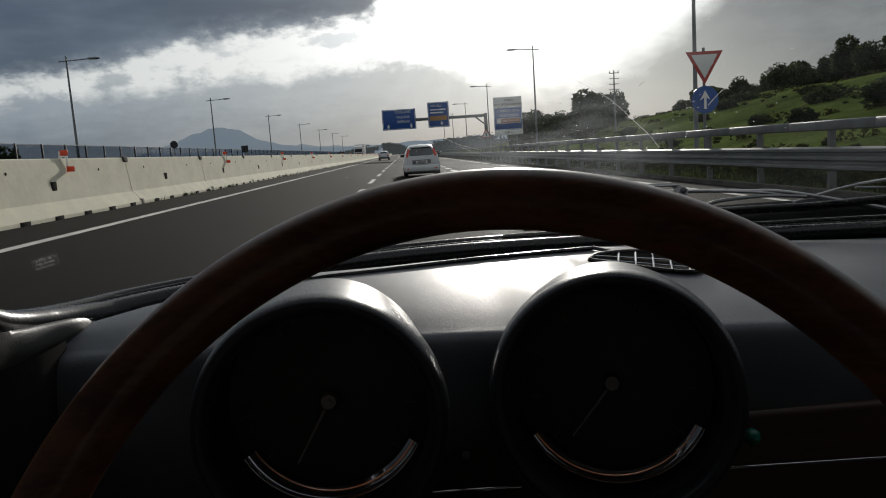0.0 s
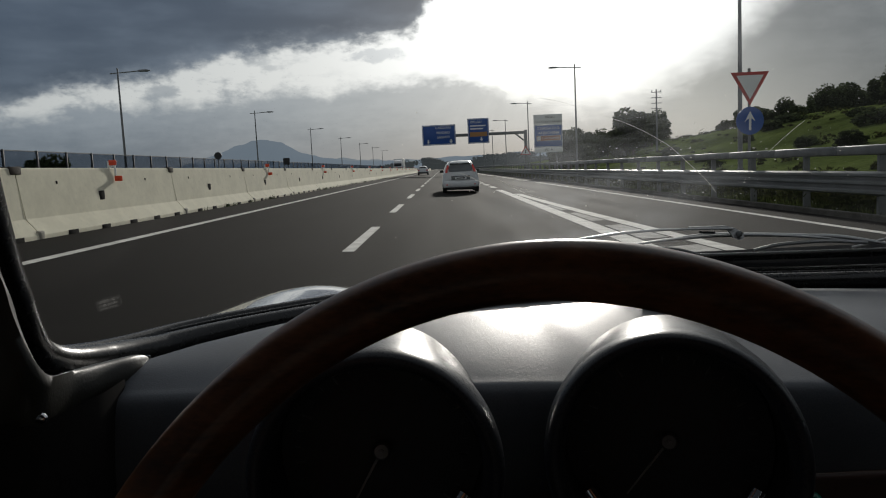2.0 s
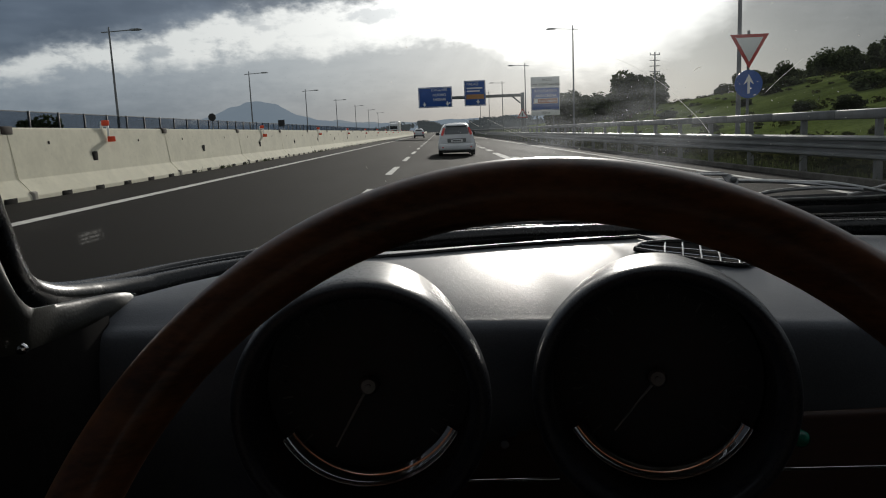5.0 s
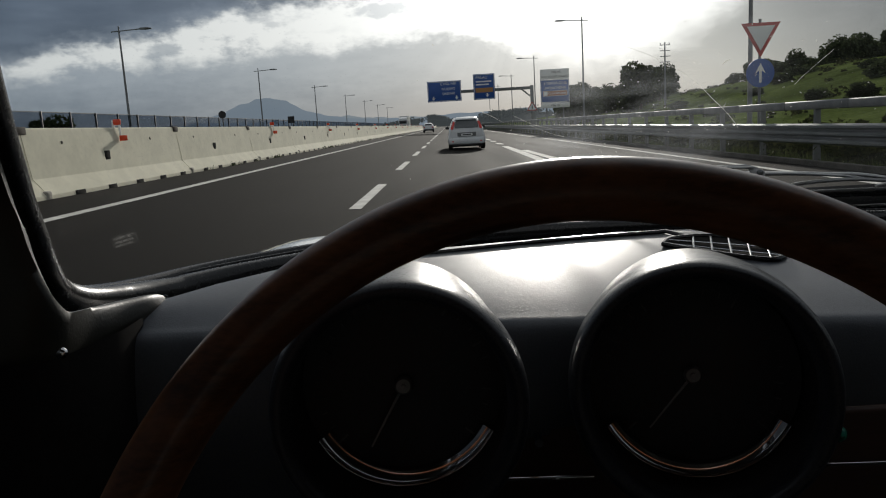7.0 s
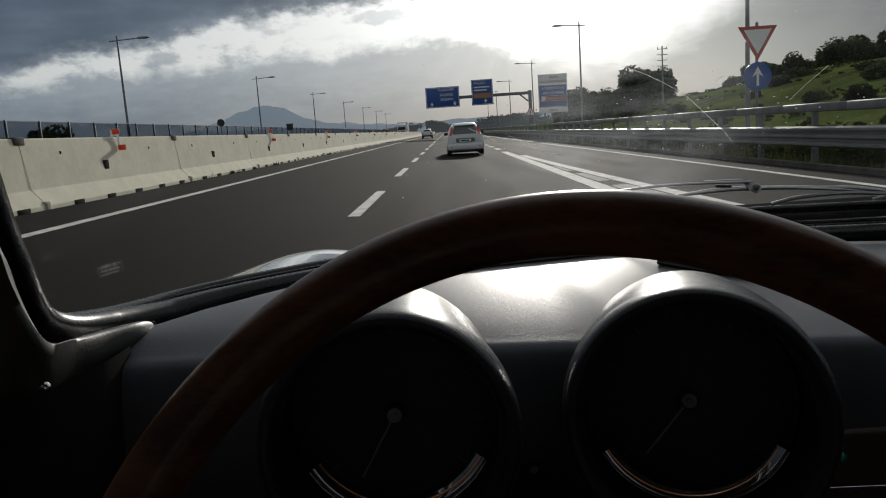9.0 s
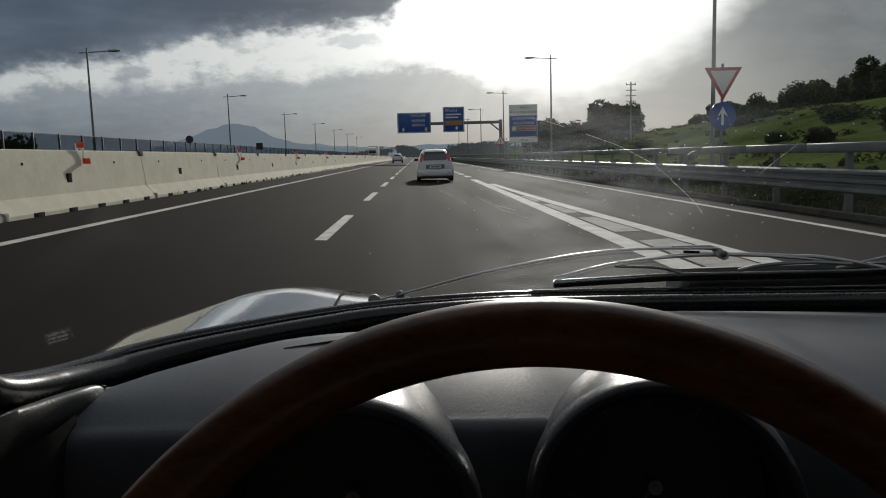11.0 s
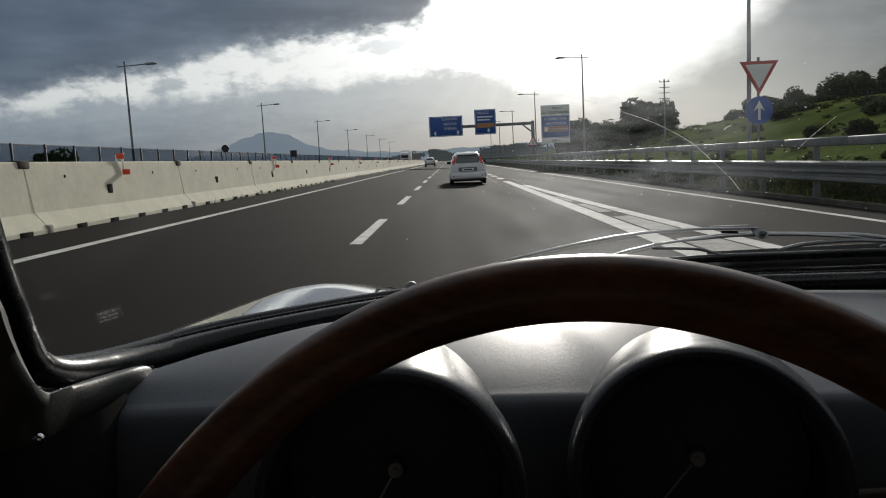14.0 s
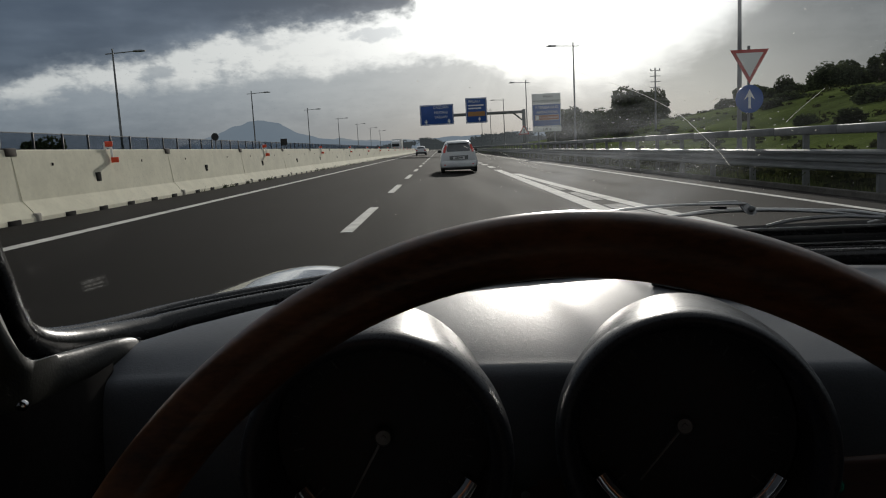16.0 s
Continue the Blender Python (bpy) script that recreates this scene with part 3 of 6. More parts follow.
def make_barrier():
    """One precast concrete element with its recesses, then copies."""
    base = thing("concrete_barrier", "tall pale precast concrete safety barrier with dark recesses", "barrier", "median barrier")
    g = 0.012
    face = [(-7.95, 0.0), (-7.10, 0.0), (-7.10, 0.10), (-7.36, 0.38), (-7.46, 1.27), (-7.48, 1.29), (-7.62, 1.29), (-7.64, 1.27), (-7.74, 0.38), (-7.95, 0.10)]
    face = [(x, z + (-FALL * -7.3) - 0.03) for x, z in face]
    bm = prism(face, g, UNIT - g)
    bmesh.ops.bevel(bm, geom=list(bm.edges), offset=0.01, segments=1, affect="EDGES")
    part("body", bm, CONCRETE, base, "", 30)
    z0 = -FALL * -7.3 - 0.03

    def on_face(z):
        return -7.36 - 0.10 * (z - 0.38) / 0.89

    for y in (0.95, 2.35, 3.75, 5.15, 6.55):
        part("drain_slot", boxed((-7.16, y, z0 + 0.0), (-7.094, y + 0.40, z0 + 0.105), 0.01), HOLE, base, "dark drain slot")
    for y in (3.0,):
        part("lifting_recess", boxed((on_face(0.70) - 0.02, y, z0 + 0.60), (on_face(0.70) + 0.012, y + 0.24, z0 + 0.80), 0.01), HOLE, base, "dark lifting recess")
    for y in (1.3, 5.6):
        part("bolt_hole", boxed((on_face(1.0) - 0.02, y, z0 + 0.98), (on_face(1.0) + 0.009, y + 0.06, z0 + 1.04), 0.01), HOLE, base)
    part("joint_bracket", boxed((-7.66, -0.17, z0 + 1.17), (-7.435, 0.17, z0 + 1.31), 0.012), RUST, base, "rusty steel joint bracket")
    part("joint_foot", boxed((-7.22, -0.09, z0 + 0.0), (-7.085, 0.10, z0 + 0.17), 0.03), STAIN, base, "crumbled mortar at the joint")
    part("joint_filler", boxed((-7.60, -0.013, z0 + 0.1), (-7.50, 0.013, z0 + 1.15)), HOLE, base)
    for i in range(-2, 62):
        if i:
            copy_thing(base, Matrix.Translation((0, 5.6 + UNIT * i, 0)))
    base.location.y = 5.6
    # reflectors on the top, every second element
    ref = thing("delineator", "white and red reflector post clamped on the barrier", "reflector", "barrier reflectors")
    zt = z0 + 1.29
    part("post", boxed((-7.57, 2.60, zt - 0.005), (-7.52, 2.64, zt + 0.16), 0.008), WHITE, ref, "white plastic post")
    part("reflector", boxed((-7.53, 2.58, zt + 0.06), (-7.36, 2.62, zt + 0.18), 0.012), RED, ref, "red reflector")
    part("bracket", boxed((-7.52, 2.60, zt + 0.03), (-7.40, 2.63, zt + 0.055), 0.004), WHITE, ref)
    part("plate", boxed((-7.43, 2.59, zt - 0.24), (-7.38, 2.62, zt + 0.055), 0.006), WHITE, ref, "white plastic strip")
    part("reflector", boxed((-7.42, 2.57, zt - 0.30), (-7.25, 2.61, zt - 0.18), 0.012), RED, ref, "red reflector")
    for i in range(1, 14):
        copy_thing(ref, Matrix.Translation((0, 14.4 + 2 * UNIT * i, 0)))
    ref.location.y = 14.4


def make_guard_rail():
    """W-beam, upper box beam and posts; one bay of 3 m, then copies."""
    x, z0 = 8.35, -FALL * 8.35 - 0.03
    base = thing("guard_rail", "galvanised guard rail with wavy beam and raised top rail", "guard rail", "guard rail bays")
    prof = [(0.00, 0.48), (-0.07, 0.52), (-0.07, 0.57), (0.0, 0.62), (0.0, 0.66), (-0.07, 0.70), (-0.07, 0.75), (0.0, 0.80), (0.0, 0.83), (-0.07, 0.86), (-0.07, 0.91), (0.0, 0.95), (0.012, 0.95), (-0.05, 0.905), (-0.05, 0.865), (0.012, 0.83), (0.012, 0.80), (-0.05, 0.745), (-0.05, 0.705), (0.012, 0.66), (0.012, 0.62), (-0.05, 0.565), (-0.05, 0.525), (0.012, 0.48)]
    part("wave_beam", prism([(x + a, z0 + b) for a, b in prof], 0, 3.0), GALV, base, "wavy galvanised beam", 50)
    part("top_rail", boxed((x + 0.02, 0, z0 + 1.27), (x + 0.16, 3.0, z0 + 1.47), 0.03), GALV_DULL, base, "grey steel top rail")
    post = prism([(x + 0.05, z0 - 0.1), (x + 0.20, z0 - 0.1), (x + 0.17, z0 + 1.27), (x + 0.05, z0 + 1.27)], 1.455, 1.545)
    part("post", post, GALV_DULL, base)
    part("spacer", boxed((x + 0.005, 1.42, z0 + 0.60), (x + 0.06, 1.58, z0 + 0.85), 0.008), GALV_DULL, base)
    part("foot_plate", boxed((x - 0.02, 1.36, z0 - 0.02), (x + 0.28, 1.64, z0 + 0.03), 0.006), GALV_DULL, base)
    for i in range(-2, 70):
        if i:
            copy_thing(base, Matrix.Translation((0, 7.0 + 3.0 * i, 0)))
    base.location.y = 7.0


def make_fence():
    x = -20.0
    z0 = -FALL * x - 0.03
    base = thing("noise_fence", "low fence of dark posts and clear grey panels", "fence", "fence bays")
    part("post", boxed((x - 0.05, 0, z0 - 0.1), (x + 0.05, 0.08, z0 + 2.36), 0.006), POSTDARK, base)
    part("panel", boxed((x - 0.01, 0.09, z0 + 0.5), (x + 0.01, 2.89, z0 + 2.30)), PANELGLASS, base, "grey see-through panel", None)
    part("top_bar", boxed((x - 0.02, 0.05, z0 + 2.30), (x + 0.02, 2.94, z0 + 2.34)), POSTDARK, base)
    part("wall", boxed((x - 0.12, 0, z0 - 0.1), (x + 0.12, 2.9, z0 + 0.5)), CONCRETE_FOOT, base)
    for i in range(1, 84):
        copy_thing(base, Matrix.Translation((0, 14.0 + 2.9 * i, 0)))
    base.location.y = 14.0


def make_lamps():
    def lamp(x, y, h, side):
        g = land(x, y)
        ob = thing("street_lamp", "tall grey steel street lamp with a flat arm head", "street lamp", "street lamps", at=(x, y, g - 0.03))
        part("pole", rodded((x, y, g - 0.05), (x, y, g + h), 0.095, 0.05, 12), POLE, ob)
        part("base_collar", rodded((x, y, g - 0.03), (x, y, g + 0.9), 0.14, 0.13, 12), POLE, ob)
        part("arm", tubed([(x - side * 0.5, y, g + h - 0.32), (x, y, g + h - 0.30), (x + side * 1.6, y, g + h - 0.22)], 0.035), POLE, ob)
        part("lamp_head", loft([[Vector((x + side * (1.3 + a), y + w * s, g + h - 0.24 + dz * t)) for s, t in ((-1, 0), (-0.6, 1), (0.6, 1), (1, 0), (0.5, -0.6), (-0.5, -0.6))] for a, w, dz in ((0, 0.05, 0.03), (0.15, 0.13, 0.08), (0.6, 0.15, 0.09), (0.85, 0.06, 0.03))], closed=True, caps=True), POLE, ob, "flat lamp head")
    for i in range(7):
        lamp(-21.0, 50.0 + 36 * i, 8.0, 1)
    for i in range(6):
        lamp(11.0, 27.8 + 33.6 * i, 9.3, -1)


def make_signs():
    # gantry over the lanes
    y = 118.0
    g0 = land(13.2, y)
    gantry = thing("sign_gantry", "cantilever steel gantry with two blue direction signs", "road sign", at=(13.2, y, g0 - 0.03))
    part("column", boxed((12.95, y - 0.25, g0 - 0.1), (13.45, y + 0.25, 6.5), 0.03), GALV_DULL, gantry)
    part("beam", boxed((-2.6, y - 0.2, 5.9), (13.45, y + 0.2, 6.35), 0.03), GALV_DULL, gantry)
    part("brace", rodded((12.9, y, 4.9), (11.6, y, 6.0), 0.12), GALV_DULL, gantry)
    s1 = part("sign_panel", boxed((-2.9, y - 0.32, 4.75), (2.3, y - 0.26, 7.85), 0.02), BLUE, gantry, "wide blue panel with white place names")
    part("border", frame_bm(-2.82, 2.22, 4.83, 7.77, y - 0.335, 0.07), SIGNWHITE, s1)
    for w, z in (("CAGLIARI", 7.40), ("NUORO", 6.62), ("SASSARI", 5.93)):
        lettering(w, 0.56, (0.35, y - 0.335, z), SIGNWHITE, s1)
    for x in (-2.0, 1.55):
        part("arrow", prism([(x - 0.3, 5.35), (x, 4.95), (x + 0.3, 5.35), (x + 0.1, 5.30), (x + 0.1, 5.6), (x - 0.1, 5.6), (x - 0.1, 5.30)], y - 0.34, y - 0.325), SIGNWHITE, s1, "", None)
    s2 = part("sign_panel", boxed((4.2, y - 0.32, 4.75), (7.5, y - 0.26, 8.6), 0.02), BLUE, gantry, "blue panel with a brown strip")
    part("border", frame_bm(4.28, 7.42, 4.83, 8.52, y - 0.335, 0.07), SIGNWHITE, s2)
    lettering("PALAU", 0.6, (5.5, y - 0.335, 8.05), SIGNWHITE, s2)
    for z, w in ((7.45, 2.4), (7.0, 2.0)):
        part("text_bar", boxed((4.6, y - 0.34, z - 0.1), (4.6 + w, y - 0.325, z + 0.1)), SIGNWHITE, s2)
    part("brown_strip", boxed((4.5, y - 0.338, 5.8), (7.2, y - 0.323, 6.5)), YELLOW, s2)
    part("arrow", prism([(6.0, 5.45), (6.3, 5.05), (6.6, 5.45), (6.4, 5.40), (6.4, 5.65), (6.2, 5.65), (6.2, 5.40)], y - 0.34, y - 0.325), SIGNWHITE, s2, "", None)
    for x in (-1.5, 1.0, 5.0, 6.8):
        part("bracket", boxed((x - 0.06, y - 0.27, 5.2), (x + 0.06, y - 0.2, 7.0)), GALV_DULL, gantry)
    # tall direction sign on two posts
    y = 78.0
    g0 = land(11.1, y)
    ob = thing("direction_sign", "tall white and blue direction sign for the next exit", "road sign", at=(11.1, y, g0 - 0.03))
    for x in (10.2, 11.9):
        part("post", rodded((x, y + 0.12, g0 - 0.1), (x, y + 0.12, 5.9), 0.07), GALV_DULL, ob)
    x0, x1 = 9.6, 12.55
    p = part("sign_panel", boxed((x0, y, 5.13), (x1, y + 0.05, 6.15), 0.015), SIGNWHITE, ob, "white panel with dark place names")
    lettering("uscita", 0.24, (x0 + 0.36, y - 0.008, 5.42), BLACK, p)
    b = part("blue_panel", boxed((x0, y, 2.79), (x1, y + 0.05, 5.11), 0.015), BLUE, ob, "blue panel with white place names")
    part("border", frame_bm(x0 + 0.03, x1 - 0.03, 2.82, 5.08, y - 0.008, 0.05), SIGNWHITE, b)
    d = part("distance_panel", boxed((x0, y, 2.27), (x1, y + 0.05, 2.77), 0.015), SIGNWHITE, ob, "white panel with a distance")
    for z in (3.05, 4.15, 4.85, 5.75):
        part("stiffener", boxed((x0 + 0.1, y + 0.052, z - 0.04), (x1 - 0.1, y + 0.10, z + 0.04)), GALV_DULL, ob)
    xc = (x0 + x1) / 2
    lettering("PALAU", 0.34, (xc + 0.2, y - 0.008, 5.83), BLACK, p)
    lettering("GOLFO ARANCI", 0.30, (xc + 0.40, y - 0.008, 5.38), BLACK, p)
    lettering("S.TERESA DI G.", 0.36, (xc + 0.05, y - 0.010, 4.73), SIGNWHITE, b)
    lettering("ARZACHENA", 0.36, (xc + 0.05, y - 0.010, 4.25), SIGNWHITE, b)
    part("strip_edge", boxed((x0 + 0.26, y - 0.014, 3.45), (x1 - 0.22, y - 0.004, 3.99)), SIGNWHITE, b)
    part("brown_strip", boxed((x0 + 0.29, y - 0.022, 3.48), (x1 - 0.25, y - 0.016, 3.96)), BROWN, b)
    part("pictogram", boxed((x0 + 0.33, y - 0.028, 3.52), (x0 + 0.70, y - 0.024, 3.92)), SIGNWHITE, b)
    lettering("Costa Smeralda", 0.29, (xc + 0.22, y - 0.026, 3.72), SIGNWHITE, b)
    lettering("150 m", 0.36, (xc, y - 0.008, 2.52), BLACK, d)
    # give way triangle over a round arrow sign
    x, y = 10.05, 24.6
    g0 = land(x, y)
    ob = thing("give_way_sign", "white red-edged triangle above a round blue arrow sign", "road sign", at=(x, y, g0 - 0.03))
    part("post", rodded((x, y + 0.05, g0 - 0.1), (x, y + 0.05, g0 + 4.17), 0.045), GALV_DULL, ob)
    tri = lambda r: [(x - r, g0 + 3.69 + r * 0.58), (x + r, g0 + 3.69 + r * 0.58), (x, g0 + 3.69 - r * 1.15)]
    t = part("triangle_plate", prism(tri(0.62), y - 0.02, y), SIGNRED, ob, "red triangle edge", None)
    part("white_field", prism(tri(0.44), y - 0.028, y - 0.021), SIGNWHITE, t, "", None)
    d = part("round_plate", turned([(0, 0.45), (0.02, 0.45)], (x, y, g0 + 2.49), (0, -1, 0), 28, True), BLUE, ob, "round blue plate", None)
    part("arrow", prism([(x - 0.04, g0 + 2.19), (x + 0.04, g0 + 2.19), (x + 0.04, g0 + 2.57), (x + 0.17, g0 + 2.47), (x, g0 + 2.80), (x - 0.17, g0 + 2.47), (x - 0.04, g0 + 2.57)], y - 0.03, y - 0.022), SIGNWHITE, d, "", None)
    # warning triangle further on
    x, y = 9.8, 88.0
    g0 = land(x, y)
    ob = thing("warning_sign", "triangular red and white warning sign on a post", "road sign", at=(x, y, g0 - 0.03))
    part("post", rodded((x, y + 0.05, g0 - 0.1), (x, y + 0.05, g0 + 3.6), 0.045), GALV_DULL, ob)
    tri = lambda r: [(x - r, g0 + 2.9 - r * 0.58), (x + r, g0 + 2.9 - r * 0.58), (x, g0 + 2.9 + r * 1.15)]
    t = part("triangle_plate", prism(tri(0.62), y - 0.02, y), SIGNRED, ob, "red triangle edge", None)
    part("white_field", prism(tri(0.45), y - 0.028, y - 0.021), SIGNWHITE, t, "", None)
    part("symbol", boxed((x - 0.05, y - 0.034, g0 + 2.72), (x + 0.05, y - 0.027, g0 + 3.1)), BLACK, t)
    # backs of signs for the other direction
    for x, y, w, h, r in ((-19.0, 92, 0.8, 0.8, False), (-19.0, 64, 0.32, 0.32, True)):
        g0 = land(x, y)
        ob = thing("reversed_road_sign", "dark back of a road sign beyond the barrier", "road sign", "backs of signs", at=(x, y, g0 - 0.03))
        part("post", rodded((x, y + 0.05, g0 - 0.1), (x, y + 0.05, g0 + 2.6), 0.045), POLE, ob)
        bm = turned([(0, w), (0.03, w)], (x, y, g0 + 2.5), (0, -1, 0), 24, True) if r else boxed((x - w / 2, y - 0.02, g0 + 1.9), (x + w / 2, y + 0.02, g0 + 1.9 + h), 0.01)
        part("plate", bm, BLACKPLASTIC, ob, "", None)


def frame_bm(x0, x1, z0, z1, y, w):
    bm = bmesh.new()
    for lo, hi in (((x0, z0), (x1, z0 + w)), ((x0, z1 - w), (x1, z1)), ((x0, z0 + w), (x0 + w, z1 - w)), ((x1 - w, z0 + w), (x1, z1 - w))):
        box(bm, (lo[0], y - 0.005, lo[1]), (hi[0], y + 0.008, hi[1]))
    return bm


def make_power_poles():
    for x, y, h in ((32.0, 112.0, 9.0), (75.0, 150.0, 7.0), (92.0, 150.0, 9.0)):
        g = land(x, y)
        ob = thing("power_pole", "grey utility pole with short cross arms and insulators", "utility pole", "utility poles", at=(x, y, g - 0.03))
        part("pole", rodded((x, y, g - 0.1), (x, y, g + h), 0.16, 0.09), POLE, ob)
        for i, z in enumerate((0.4, 1.2, 2.0, 2.8)):
            part("cross_arm", boxed((x - 0.75, y - 0.05, g + h - z - 0.05), (x + 0.75, y + 0.05, g + h - z + 0.05)), POLE, ob)
        for sx in (-0.65, 0.65):
            part("insulator", rodded((x + sx, y, g + h - 0.38), (x + sx, y, g + h - 0.1), 0.06), POLE, ob)


# ---- plants ----
def crown_bm(rng, lumps, n, leaf, up=0.0):
    """Many small leaf sprays on the skins of several uneven lumps."""
    verts, faces = [], []
    for _ in range(n):
        c, r = lumps[rng.randrange(len(lumps))]
        d = Vector((rng.gauss(0, 1), rng.gauss(0, 1), rng.gauss(0, 0.9))).normalized()
        p = Vector(c) + Vector((d.x * r[0], d.y * r[1], d.z * r[2])) * (0.62 + 0.45 * rng.random() ** 0.6)
        a = Vector((rng.gauss(0, 1), rng.gauss(0, 1), rng.gauss(0, 1))).normalized()
        b = a.orthogonal().normalized()
        s = leaf * (0.5 + rng.random())
        i = len(verts)
        verts += [p - a * s, p + b * s * 0.6, p + a * s * 0.9, p - b * s * 0.7]
        faces.append((i, i + 1, i + 2, i + 3))
    return verts, faces


def leaf_object(name, verts, faces, mat, parent, label=""):
    me = bpy.data.meshes.new(name)
    me.from_pydata([tuple(v) for v in verts], [], faces)
    me.materials.append(mat)
    ob = new(name, me)
    ob.parent = parent
    if label:
        tagged(ob, label)
    return ob


def make_trees():
    rng = random.Random(11)
    kinds = []
    for kdx in range(4):
        ob = thing("tree", "dark evergreen oak with a dense rounded crown", "tree", "hillside trees")
        h = 5.2 + 0.6 * kdx
        bm = bmesh.new()
        tube(bm, [Vector((0, 0, -0.4)), Vector((0.1, 0.05, h * 0.2)), Vector((0.0, 0.1, h * 0.45))], [0.26, 0.2, 0.13], 8)
        for a in range(4):
            w = a * 1.6 + kdx
            tube(bm, [Vector((0.05, 0.08, h * 0.28)), Vector((0.7 * math.cos(w), 0.7 * math.sin(w), h * 0.45)), Vector((1.5 * math.cos(w), 1.5 * math.sin(w), h * 0.62))], [0.11, 0.08, 0.04], 6)
        part("trunk", bm, BARK, ob)
        lumps = []
        for _ in range(9):
            w, q = rng.uniform(0, 6.28), rng.uniform(0.2, 1.9)
            r = rng.uniform(0.9, 1.5)
            lumps.append(((q * math.cos(w), q * math.sin(w), h * rng.uniform(0.22, 0.80)), (r * 1.2, r * 1.2, r * 0.95)))
        lumps.append(((0, 0, h * 0.58), (1.9, 1.9, 1.7)))
        lumps.append(((0, 0, h * 0.28), (2.1, 2.1, 1.3)))
        v, f = crown_bm(rng, lumps, 2600, 0.26)
        leaf_object("crown", v, f, LEAF, ob)
        kinds.append(ob)
    spots = []
    for i in range(95):     # the wooded crest
        y = rng.uniform(84, 175)
        spots.append((rng.uniform(56, 82) + (y - 84) * 0.10, y, rng.uniform(0.5, 0.95)))
    for i in range(30):     # further along the crest, sparser
        y = rng.uniform(150, 300)
        spots.append((rng.uniform(50, 92), y, rng.uniform(0.5, 0.9)))
    for i in range(46):     # low wood behind the direction sign
        y = rng.uniform(120, 260)
        spots.append((y * rng.uniform(0.16, 0.30), y, rng.uniform(0.7, 1.15)))
    low_from = len(spots)
    for x, y, s in ((40, 92, 0.35), (46, 100, 0.45), (34, 84, 0.22), (48, 118, 0.7), (30, 62, 0.25), (38, 66, 0.5), (27, 50, 0.3), (31, 47, 0.42), (24, 70, 0.2), (43, 78, 0.3), (29, 96, 0.3), (21, 58, 0.16)):
        spots.append((x, y, s))
    low_to = len(spots)
    for i in range(4):      # beyond the far fence
        spots.append((rng.uniform(-60, -34), rng.uniform(60, 170), rng.uniform(0.45, 0.75)))
    for i, (x, y, s) in enumerate(spots):
        m = Matrix.Translation((x, y, land(x, y) - 0.05)) @ Matrix.Rotation(rng.uniform(0, 6.28), 4, "Z") @ Matrix.Diagonal((s * rng.uniform(0.9, 1.15), s, s * rng.uniform(0.85, 1.1), 1))
        if low_from <= i < low_to:      # low spreading bushes
            m = Matrix.Translation((x, y, land(x, y) - 1.3 * s)) @ Matrix.Rotation(rng.uniform(0, 6.28), 4, "Z") @ Matrix.Diagonal((s * 1.7, s * 1.4, s * 0.85, 1))
        if i < len(kinds):
            kinds[i].matrix_basis = m
        else:
            copy_thing(kinds[i % 4], m).matrix_basis = m


